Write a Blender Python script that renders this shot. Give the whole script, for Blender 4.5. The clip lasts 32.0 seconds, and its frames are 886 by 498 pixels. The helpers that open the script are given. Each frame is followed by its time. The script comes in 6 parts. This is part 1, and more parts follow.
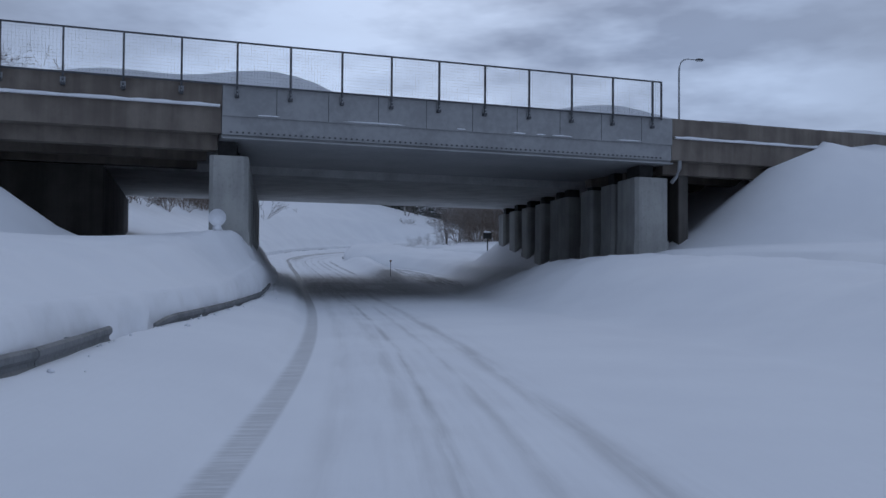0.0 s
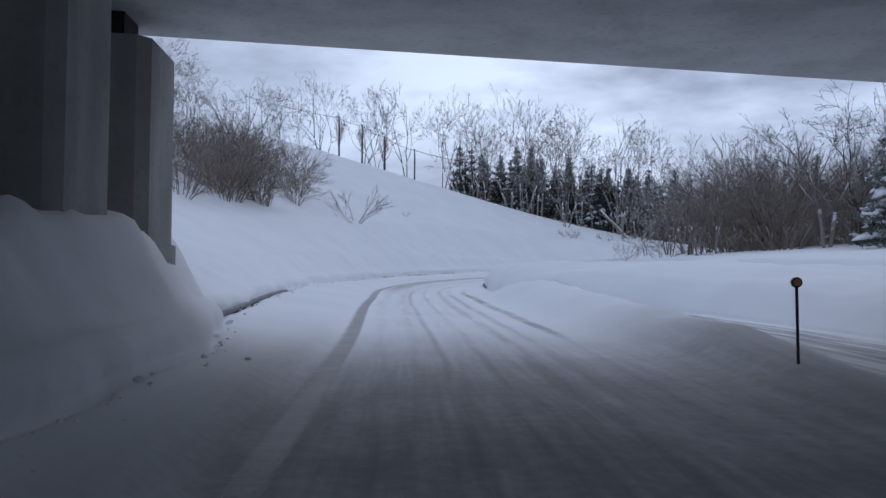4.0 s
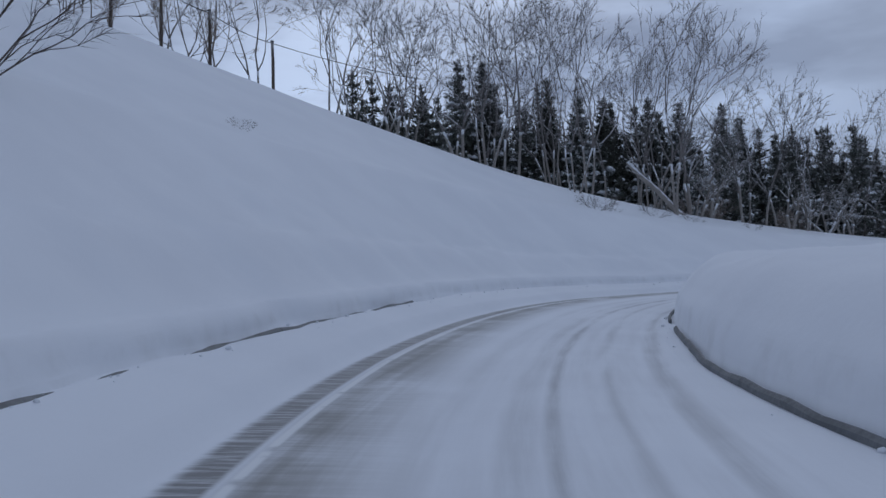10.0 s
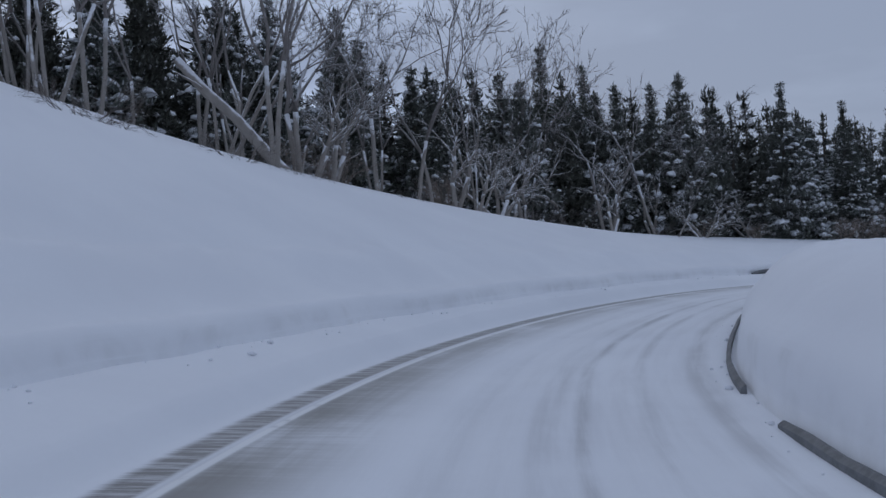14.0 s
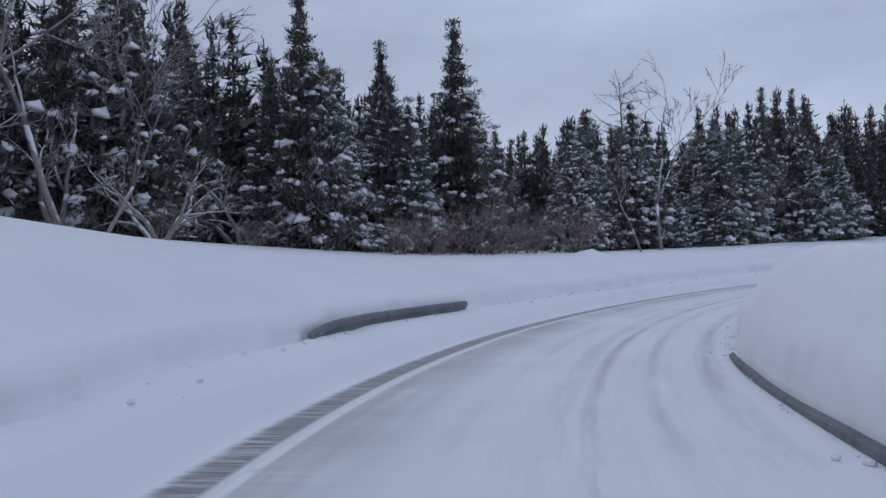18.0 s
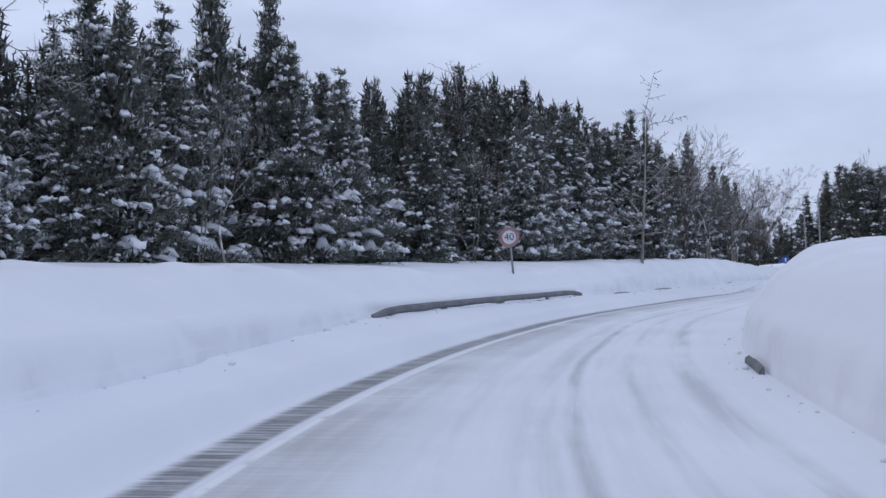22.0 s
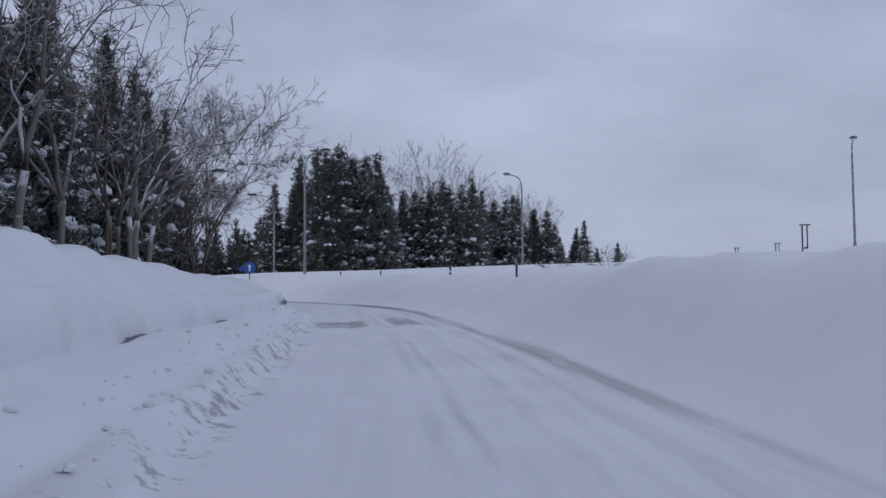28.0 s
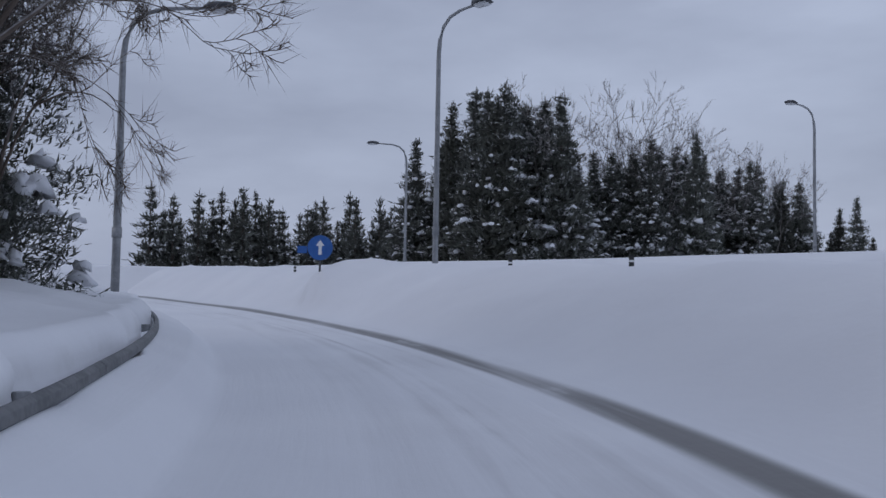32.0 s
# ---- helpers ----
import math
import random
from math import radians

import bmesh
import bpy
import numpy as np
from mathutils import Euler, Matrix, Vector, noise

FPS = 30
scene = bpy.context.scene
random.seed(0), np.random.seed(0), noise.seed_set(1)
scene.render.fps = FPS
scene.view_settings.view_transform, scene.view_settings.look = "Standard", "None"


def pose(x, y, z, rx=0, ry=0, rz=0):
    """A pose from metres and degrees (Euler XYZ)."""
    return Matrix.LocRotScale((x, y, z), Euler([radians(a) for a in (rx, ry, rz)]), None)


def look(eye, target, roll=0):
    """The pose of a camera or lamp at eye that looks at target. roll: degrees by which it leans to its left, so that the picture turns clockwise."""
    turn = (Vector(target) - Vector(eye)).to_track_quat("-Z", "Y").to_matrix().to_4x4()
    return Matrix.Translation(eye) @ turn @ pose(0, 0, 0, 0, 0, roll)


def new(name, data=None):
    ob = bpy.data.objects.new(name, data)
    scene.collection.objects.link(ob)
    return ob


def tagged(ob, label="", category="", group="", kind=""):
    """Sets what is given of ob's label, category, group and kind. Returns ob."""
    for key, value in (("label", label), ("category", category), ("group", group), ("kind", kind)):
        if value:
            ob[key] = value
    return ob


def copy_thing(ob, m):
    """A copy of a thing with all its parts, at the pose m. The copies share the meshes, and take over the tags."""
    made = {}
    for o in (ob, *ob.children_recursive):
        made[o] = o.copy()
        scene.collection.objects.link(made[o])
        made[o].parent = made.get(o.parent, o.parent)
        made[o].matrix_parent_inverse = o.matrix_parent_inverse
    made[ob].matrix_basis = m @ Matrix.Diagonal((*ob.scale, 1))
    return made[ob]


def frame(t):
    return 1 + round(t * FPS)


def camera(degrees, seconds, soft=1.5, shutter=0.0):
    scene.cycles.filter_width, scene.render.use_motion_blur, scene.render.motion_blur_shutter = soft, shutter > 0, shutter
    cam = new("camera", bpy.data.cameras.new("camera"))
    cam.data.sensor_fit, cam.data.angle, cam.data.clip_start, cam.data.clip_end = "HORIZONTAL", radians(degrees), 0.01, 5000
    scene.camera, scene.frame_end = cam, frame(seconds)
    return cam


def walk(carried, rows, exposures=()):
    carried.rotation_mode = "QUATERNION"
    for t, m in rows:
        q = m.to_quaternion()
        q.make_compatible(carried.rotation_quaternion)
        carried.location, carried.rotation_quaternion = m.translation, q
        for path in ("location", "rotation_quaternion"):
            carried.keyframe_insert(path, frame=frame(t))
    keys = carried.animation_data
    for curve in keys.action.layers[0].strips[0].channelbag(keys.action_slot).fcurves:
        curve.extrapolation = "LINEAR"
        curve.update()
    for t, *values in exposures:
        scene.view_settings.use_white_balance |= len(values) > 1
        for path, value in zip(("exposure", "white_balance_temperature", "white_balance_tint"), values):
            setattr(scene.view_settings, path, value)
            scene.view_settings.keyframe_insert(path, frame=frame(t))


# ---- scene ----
cam = camera(49.9, 32.0)
PATH = [
    (0, (0.0, 0.0, 1.6), (0.0, 1.999, 1.661), 0.4),
    (0.5, (-0.374, 6.269, 1.603), (-0.416, 8.267, 1.675), 0.3),
    (1, (-0.89, 12.443, 1.614), (-0.972, 14.44, 1.69), 0.3),
    (1.5, (-1.541, 18.647, 1.658), (-1.663, 20.641, 1.741), 0.5),
    (2, (-2.303, 24.817, 1.742), (-2.462, 26.808, 1.832), 0.7),
    (2.5, (-3.15, 30.967, 1.858), (-3.337, 32.956, 1.961), 0.7),
    (3, (-4.013, 36.938, 2.004), (-4.223, 38.923, 2.114), 0.6),
    (3.5, (-4.953, 42.623, 2.168), (-5.189, 44.606, 2.287), 0.4),
    (4, (-5.989, 48.227, 2.341), (-6.253, 50.206, 2.467), 0.0),
    (4.5, (-6.941, 53.555, 2.507), (-7.223, 55.531, 2.638), -0.2),
    (6.5, (-10.505, 73.854, 3.66), (-10.798, 75.827, 3.805), -0.1),
    (7, (-11.483, 78.669, 3.889), (-11.765, 80.644, 4.03), -0.2),
    (7.5, (-12.418, 83.375, 4.102), (-12.686, 85.353, 4.24), -0.4),
    (8, (-13.248, 87.992, 4.309), (-13.495, 89.971, 4.447), -0.6),
    (8.5, (-13.962, 92.597, 4.523), (-14.173, 94.581, 4.663), -0.8),
    (9, (-14.546, 97.22, 4.725), (-14.693, 99.21, 4.866), -1.1),
    (9.5, (-14.852, 101.583, 4.909), (-14.921, 103.577, 5.044), -1.4),
    (10, (-15.013, 105.959, 5.11), (-15.005, 107.955, 5.242), -1.6),
    (10.5, (-14.96, 110.35, 5.333), (-14.875, 112.344, 5.46), -1.7),
    (11, (-14.58, 114.807, 5.563), (-14.41, 116.795, 5.689), -1.9),
    (11.5, (-14.036, 119.22, 5.795), (-13.762, 121.198, 5.916), -2.1),
    (12, (-13.306, 123.489, 6.022), (-12.917, 125.447, 6.136), -2.2),
    (12.5, (-12.306, 127.542, 6.234), (-11.797, 129.473, 6.341), -2.3),
    (13, (-10.969, 131.362, 6.425), (-10.338, 133.257, 6.523), -2.3),
    (13.5, (-9.532, 134.803, 6.555), (-8.779, 136.653, 6.651), -2.3),
    (14, (-8.211, 137.889, 6.658), (-7.332, 139.684, 6.753), -2.5),
    (14.5, (-6.796, 140.868, 6.746), (-5.795, 142.598, 6.84), -2.6),
    (16.5, (0.828, 151.582, 7.069), (2.266, 152.97, 7.153), -2.1),
    (17, (3.616, 154.099, 7.214), (5.144, 155.387, 7.3), -2.2),
    (17.5, (6.777, 156.592, 7.366), (8.392, 157.77, 7.451), -2.2),
    (18, (10.373, 159.033, 7.507), (12.068, 160.09, 7.592), -2.2),
    (18.5, (14.229, 161.25, 7.615), (16.0, 162.176, 7.703), -1.9),
    (19, (18.155, 163.094, 7.667), (19.992, 163.879, 7.758), -1.6),
    (19.5, (22.095, 164.544, 7.712), (23.987, 165.188, 7.799), -1.4),
    (20, (25.977, 165.625, 7.765), (27.912, 166.125, 7.833), -1.1),
    (20.5, (29.748, 166.438, 7.843), (31.715, 166.795, 7.923), -1.0),
    (21, (33.503, 167.007, 7.951), (35.49, 167.215, 8.055), -1.3),
    (21.5, (37.361, 167.285, 8.068), (39.356, 167.343, 8.184), -1.5),
    (22, (41.26, 167.28, 8.181), (43.254, 167.187, 8.299), -1.6),
    (22.5, (45.118, 167.027, 8.282), (47.099, 166.781, 8.402), -1.4),
    (23, (48.956, 166.511, 8.383), (50.914, 166.123, 8.506), -1.0),
    (23.5, (52.85, 165.735, 8.503), (54.777, 165.214, 8.635), -0.8),
    (24, (56.662, 164.694, 8.625), (58.549, 164.046, 8.764), -0.6),
    (24.5, (60.427, 163.453, 8.751), (62.269, 162.687, 8.896), -0.6),
    (25, (64.135, 161.941, 8.867), (65.928, 161.067, 9.014), -0.6),
    (25.5, (67.814, 160.369, 8.953), (69.557, 159.399, 9.097), -0.7),
    (26, (71.47, 158.635, 9.045), (73.172, 157.595, 9.188), -0.8),
    (26.5, (75.128, 156.656, 9.15), (76.794, 155.56, 9.298), -0.9),
    (28.5, (89.974, 147.253, 9.639), (91.614, 146.114, 9.757), -0.5),
    (29, (93.722, 144.96, 9.759), (95.378, 143.844, 9.877), -0.2),
    (29.5, (97.461, 142.724, 9.865), (99.14, 141.644, 9.982), 0.0),
    (30, (101.265, 140.581, 9.964), (102.967, 139.536, 10.079), 0.3),
    (30.5, (105.073, 138.614, 10.096), (106.796, 137.604, 10.211), 0.6),
    (31, (108.792, 136.726, 10.265), (110.537, 135.759, 10.402), 0.7),
    (31.5, (112.54, 134.982, 10.402), (114.316, 134.069, 10.498), 0.8),
    (32, (116.264, 133.46, 10.546), (118.076, 132.62, 10.654), 1.0),
]
EXPOSURES = [(0.0, -0.2, 6150, 10), (2.0, 0.05, 6500, 11), (3.0, 0.3, 6600, 12), (4.0, 0.2, 6450, 11), (4.5, 0.15, 6300, 10), (6.5, -0.15, 6150, 10), (9.0, -0.27, 6150, 10), (11.0, -0.27, 6250, 11), (13.0, -0.13, 6350, 11), (17.0, 0.07, 6560, 12), (19.0, 0.47, 6610, 13), (23.0, 0.65, 6620, 14), (26.0, 0.5, 6620, 14), (28.5, 0.05, 6720, 14), (32.0, 0.0, 6720, 14)]
walk(cam, [(t, look(eye, target, roll)) for t, eye, target, roll in PATH], EXPOSURES)
SKY_STRENGTH, SKY_BLUE = 0.85, 0.007

# ---- light ----
world = bpy.data.worlds.new("overcast_sky")
scene.world = world
world.use_nodes = True
wn, wl = world.node_tree.nodes, world.node_tree.links
wn.clear()
w_out = wn.new("ShaderNodeOutputWorld")
w_bg = wn.new("ShaderNodeBackground")
w_sky = wn.new("ShaderNodeTexSky")
w_sky.sky_type, w_sky.sun_disc = "NISHITA", False
w_sky.sun_elevation, w_sky.sun_rotation = radians(32), radians(0)
w_sky.air_density, w_sky.dust_density = 1.6, 3.0
w_co = wn.new("ShaderNodeTexCoord")
w_map = wn.new("ShaderNodeMapping")
w_map.inputs["Scale"].default_value = (1.0, 1.0, 3.2)
w_noise = wn.new("ShaderNodeTexNoise")
w_noise.inputs["Scale"].default_value, w_noise.inputs["Detail"].default_value = 2.3, 6.0
w_noise.inputs["Roughness"].default_value = 0.52
w_ramp = wn.new("ShaderNodeValToRGB")
w_ramp.color_ramp.elements[0].position, w_ramp.color_ramp.elements[1].position = 0.36, 0.68
w_ramp.color_ramp.elements[0].color = (0.32, 0.385, 0.53, 1)
w_ramp.color_ramp.elements[1].color = (0.45, 0.54, 0.72, 1)
w_mul = wn.new("ShaderNodeVectorMath")
w_mul.operation = "SCALE"
w_mul.inputs["Scale"].default_value = SKY_BLUE
w_add = wn.new("ShaderNodeVectorMath")
w_add.operation = "ADD"
wl.new(w_co.outputs["Generated"], w_map.inputs["Vector"])
wl.new(w_map.outputs["Vector"], w_noise.inputs["Vector"])
wl.new(w_noise.outputs["Fac"], w_ramp.inputs["Fac"])
wl.new(w_sky.outputs["Color"], w_mul.inputs[0])
wl.new(w_mul.outputs["Vector"], w_add.inputs[0])
wl.new(w_ramp.outputs["Color"], w_add.inputs[1])
# breaks in the cloud towards the north
w_sep = wn.new("ShaderNodeSeparateXYZ")
wl.new(w_co.outputs["Generated"], w_sep.inputs[0])
w_north = wn.new("ShaderNodeMapRange")
w_north.interpolation_type = "SMOOTHSTEP"
w_north.inputs["From Min"].default_value, w_north.inputs["From Max"].default_value = 0.80, 0.98
wl.new(w_sep.outputs["Y"], w_north.inputs["Value"])
w_gap = wn.new("ShaderNodeTexNoise")
w_gap.inputs["Scale"].default_value, w_gap.inputs["Detail"].default_value, w_gap.inputs["Roughness"].default_value = 3.4, 5.0, 0.55
wl.new(w_map.outputs["Vector"], w_gap.inputs["Vector"])
w_gr = wn.new("ShaderNodeValToRGB")
w_gr.color_ramp.elements[0].position, w_gr.color_ramp.elements[1].position = 0.40, 0.62
w_gr.color_ramp.elements[0].color = (0.60, 0.66, 0.76, 1)
w_gr.color_ramp.elements[1].color = (1.30, 1.40, 1.50, 1)
wl.new(w_gap.outputs["Fac"], w_gr.inputs["Fac"])
w_mix = wn.new("ShaderNodeMix")
w_mix.data_type = "RGBA"
w_mix.inputs[6].default_value = (1, 1, 1, 1)
wl.new(w_north.outputs["Result"], w_mix.inputs[0])
wl.new(w_gr.outputs["Color"], w_mix.inputs[7])
w_tint = wn.new("ShaderNodeVectorMath")
w_tint.operation = "MULTIPLY"
wl.new(w_add.outputs["Vector"], w_tint.inputs[0])
wl.new(w_mix.outputs[2], w_tint.inputs[1])
wl.new(w_tint.outputs["Vector"], w_bg.inputs["Color"])
w_bg.inputs["Strength"].default_value = SKY_STRENGTH
wl.new(w_bg.outputs["Background"], w_out.inputs["Surface"])

sun = new("sun", bpy.data.lights.new("sun", "SUN"))
sun.data.energy, sun.data.angle, sun.data.color = 0.12, radians(25), (1.0, 0.97, 0.95)
sun.matrix_world = look((0, 0, 60), (-12, -40, 25))

# ---- materials ----


def node(m, kind, **inputs):
    n = m.node_tree.nodes.new(kind)
    for k, v in inputs.items():
        n.inputs[k.replace("_", " ")].default_value = v
    return n


def join(m, a, b):
    m.node_tree.links.new(a, b)


def math_node(m, op, a, b=None, clamp=False):
    n = m.node_tree.nodes.new("ShaderNodeMath")
    n.operation, n.use_clamp = op, clamp
    for i, v in enumerate((a, b)):
        if v is None:
            continue
        if isinstance(v, (int, float)):
            n.inputs[i].default_value = v
        else:
            join(m, v, n.inputs[i])
    return n.outputs[0]


def mix_rgb(m, fac, a, b):
    n = m.node_tree.nodes.new("ShaderNodeMix")
    n.data_type = "RGBA"
    for sock, v in ((n.inputs[0], fac), (n.inputs[6], a), (n.inputs[7], b)):
        if isinstance(v, (int, float)):
            sock.default_value = v
        elif isinstance(v, tuple):
            sock.default_value = (*v, 1)
        else:
            join(m, v, sock)
    return n.outputs[2]


def step(m, v, lo, hi):
    n = m.node_tree.nodes.new("ShaderNodeMapRange")
    n.interpolation_type = "SMOOTHSTEP"
    n.inputs["From Min"].default_value, n.inputs["From Max"].default_value = lo, hi
    join(m, v, n.inputs["Value"])
    return n.outputs["Result"]


def band(m, v, a, b, soft):
    return math_node(m, "MULTIPLY", step(m, v, a - soft, a + soft), math_node(m, "SUBTRACT", 1.0, step(m, v, b - soft, b + soft)))


def noise_at(m, vec, scale, detail=4.0, rough=0.55):
    n = node(m, "ShaderNodeTexNoise", Scale=scale, Detail=detail, Roughness=rough)
    if vec is not None:
        join(m, vec, n.inputs["Vector"])
    return n.outputs["Fac"]


def start(name, rough=0.8, metal=0.0):
    m = bpy.data.materials.new(name)
    m.use_nodes = True
    b = m.node_tree.nodes["Principled BSDF"]
    b.inputs["Roughness"].default_value, b.inputs["Metallic"].default_value = rough, metal
    return m, b


def place_vec(m):
    return node(m, "ShaderNodeNewGeometry").outputs["Position"]


def bump(m, b, h, strength, dist):
    n = node(m, "ShaderNodeBump", Strength=strength, Distance=dist)
    join(m, h, n.inputs["Height"])
    join(m, n.outputs["Normal"], b.inputs["Normal"])


def plain(name, c1, c2, scale, rough=0.7, metal=0.0, bump_s=0.25, bump_d=0.01, fine=4.0):
    """Two tones at two scales, with fine relief."""
    m, b = start(name, rough, metal)
    p = place_vec(m)
    f = math_node(m, "ADD", math_node(m, "MULTIPLY", noise_at(m, p, scale, 5.0), 0.65), math_node(m, "MULTIPLY", noise_at(m, p, scale * fine * 2, 3.0), 0.35))
    join(m, mix_rgb(m, step(m, f, 0.35, 0.65), c1, c2), b.inputs["Base Color"])
    bump(m, b, noise_at(m, p, scale * fine, 4.0), bump_s, bump_d)
    return m


def snow_nodes(m, b, vec, dirty=None):
    big, fine = noise_at(m, vec, 0.35, 5.0), noise_at(m, vec, 5.0, 6.0, 0.6)
    col = mix_rgb(m, step(m, big, 0.3, 0.7), (0.83, 0.84, 0.865), (0.87, 0.88, 0.90))
    hgt = math_node(m, "ADD", math_node(m, "MULTIPLY", big, 0.2), math_node(m, "MULTIPLY", fine, 0.22))
    return col, hgt


def make_snow():
    m, b = start("bank_snow", 0.75)
    p = place_vec(m)
    col, hgt = snow_nodes(m, b, p)
    g = node(m, "ShaderNodeNewGeometry")
    sep = m.node_tree.nodes.new("ShaderNodeSeparateXYZ")
    join(m, g.outputs["True Normal"], sep.inputs[0])
    steep = math_node(m, "SUBTRACT", 1.0, step(m, sep.outputs["Z"], 0.25, 0.75))
    grime = math_node(m, "MULTIPLY", steep, step(m, noise_at(m, p, 1.6, 6.0), 0.42, 0.75))
    join(m, mix_rgb(m, math_node(m, "MULTIPLY", grime, 0.18), col, (0.42, 0.41, 0.38)), b.inputs["Base Color"])
    bump(m, b, hgt, 0.32, 0.10)
    return m


def make_road_snow():
    """Packed snow with tyre tracks; first map: metres from the edge line and along the road, second: from the middle."""
    m, b = start("packed_road_snow", 0.7)
    uv = node(m, "ShaderNodeUVMap")
    uv.uv_map = "edge"
    uv2 = node(m, "ShaderNodeUVMap")
    uv2.uv_map = "middle"
    s1, s2 = m.node_tree.nodes.new("ShaderNodeSeparateXYZ"), m.node_tree.nodes.new("ShaderNodeSeparateXYZ")
    join(m, uv.outputs[0], s1.inputs[0])
    join(m, uv2.outputs[0], s2.inputs[0])
    p = place_vec(m)
    wob = math_node(m, "MULTIPLY", math_node(m, "SUBTRACT", noise_at(m, p, 0.12, 3.0), 0.5), 0.3)
    u, s, lat = s1.outputs["X"], s1.outputs["Y"], math_node(m, "ADD", s2.outputs["X"], wob)
    # streaks drawn out along the road
    stretch = node(m, "ShaderNodeMapping")
    stretch.inputs["Scale"].default_value = (5.0, 0.22, 1.0)
    join(m, uv2.outputs[0], stretch.inputs["Vector"])
    streak = noise_at(m, stretch.outputs[0], 1.0, 6.0, 0.6)
    cross = node(m, "ShaderNodeMapping")
    cross.inputs["Scale"].default_value = (1.1, 13.0, 1.0)
    join(m, uv.outputs[0], cross.inputs["Vector"])
    comb = noise_at(m, cross.outputs[0], 1.0, 6.0, 0.72)
    fine, big = noise_at(m, p, 6.0, 6.0, 0.6), noise_at(m, p, 0.45, 5.0)
    col, hgt = snow_nodes(m, b, p)
    curve = math_node(m, "ADD", band(m, s, 98, 158, 10), math_node(m, "MULTIPLY", band(m, s, 160, 246, 9), 0.62), True)
    before = math_node(m, "SUBTRACT", 1.0, step(m, s, 70, 96))
    after = step(m, s, 244, 258)
    # narrow tyre grooves
    along_all = math_node(m, "ADD", math_node(m, "MULTIPLY", streak, 0.6), math_node(m, "MULTIPLY", big, 0.4))
    early, late = math_node(m, "MULTIPLY", band(m, s, 66, 98, 6), 1.0), step(m, s, 232, 244)
    grooves = (((0.50, 0.62, 0.06), 0.62, None), ((0.16, 0.40, 0.10), 0.22, None), ((1.10, 1.22, 0.07), 0.34, None), ((1.74, 1.96, 0.10), 0.46, None), ((2.20, 2.42, 0.09), 0.55, early), ((2.92, 3.18, 0.07), 0.95, early), ((-0.55, -0.30, 0.12), 0.18, None))
    tracks = None
    for (lo, hi, soft), k, where in grooves:
        g = math_node(m, "MULTIPLY", band(m, lat, lo, hi, soft), k)
        if where is not None:
            g = math_node(m, "MULTIPLY", g, where)
        tracks = g if tracks is None else math_node(m, "MAXIMUM", tracks, g)
    broken = math_node(m, "ADD", math_node(m, "MULTIPLY", along_all, 0.7), math_node(m, "MULTIPLY", noise_at(m, p, 0.16, 2.0), 0.3))
    tr = math_node(m, "MULTIPLY", tracks, step(m, broken, 0.38, 0.60))
    tr = math_node(m, "MULTIPLY", tr, math_node(m, "SUBTRACT", 1.0, math_node(m, "MULTIPLY", late, 0.35)))
    col = mix_rgb(m, math_node(m, "MULTIPLY", tr, 0.90), col, (0.30, 0.295, 0.295))
    # grey, salted snow between them
    film = math_node(m, "MULTIPLY", band(m, lat, -0.2, 2.2, 0.5), step(m, along_all, 0.42, 0.66))
    col = mix_rgb(m, math_node(m, "MULTIPLY", film, 0.20), col, (0.50, 0.49, 0.50))
    # thin, worn snow below the deck, where little falls, with its shade painted in
    greyed = math_node(m, "MULTIPLY", math_node(m, "MULTIPLY", band(m, s, 42, 64, 6), math_node(m, "MULTIPLY", step(m, u, -1.4, -0.3), math_node(m, "SUBTRACT", 1.0, step(m, s2.outputs["X"], 3.8, 6.8)))), step(m, math_node(m, "ADD", math_node(m, "MULTIPLY", streak, 0.35), math_node(m, "ADD", math_node(m, "MULTIPLY", fine, 0.25), math_node(m, "MULTIPLY", big, 0.4))), 0.15, 0.7))
    # worn grey of the side track joins the same mask
    greyed = math_node(m, "MAXIMUM", greyed, math_node(m, "MULTIPLY", math_node(m, "MULTIPLY", band(m, s2.outputs["X"], 6.2, 8.6, 0.4), band(m, s, 54, 84, 5)), step(m, streak, 0.35, 0.6)))
    col = mix_rgb(m, math_node(m, "MULTIPLY", greyed, 0.88), col, (0.25, 0.25, 0.255))
    # thin film of snow over the lane by the line
    lane = math_node(m, "MULTIPLY", math_node(m, "MULTIPLY", step(m, u, -0.1, 0.15), math_node(m, "SUBTRACT", 1.0, step(m, math_node(m, "ADD", u, wob), 0.15, 1.35))), curve)
    lane = math_node(m, "MULTIPLY", lane, step(m, math_node(m, "ADD", math_node(m, "MULTIPLY", streak, 0.30), math_node(m, "ADD", math_node(m, "MULTIPLY", comb, 0.22), math_node(m, "MULTIPLY", big, 0.48))), 0.28, 0.60))
    col = mix_rgb(m, math_node(m, "MULTIPLY", lane, 0.9), col, (0.24, 0.225, 0.20))
    # bare strip outside the line
    edge_n = math_node(m, "MULTIPLY", math_node(m, "SUBTRACT", comb, 0.5), math_node(m, "SUBTRACT", 0.09, math_node(m, "MULTIPLY", late, 0.06)))
    ue = math_node(m, "ADD", u, edge_n)
    uw = math_node(m, "MULTIPLY", ue, math_node(m, "SUBTRACT", 1.0, math_node(m, "MULTIPLY", step(m, s, 190, 225), 0.22)))
    strip = math_node(m, "MULTIPLY", math_node(m, "MULTIPLY", step(m, uw, -0.43, -0.29), math_node(m, "SUBTRACT", 1.0, step(m, uw, -0.10, -0.03))), math_node(m, "SUBTRACT", 1.0, after))
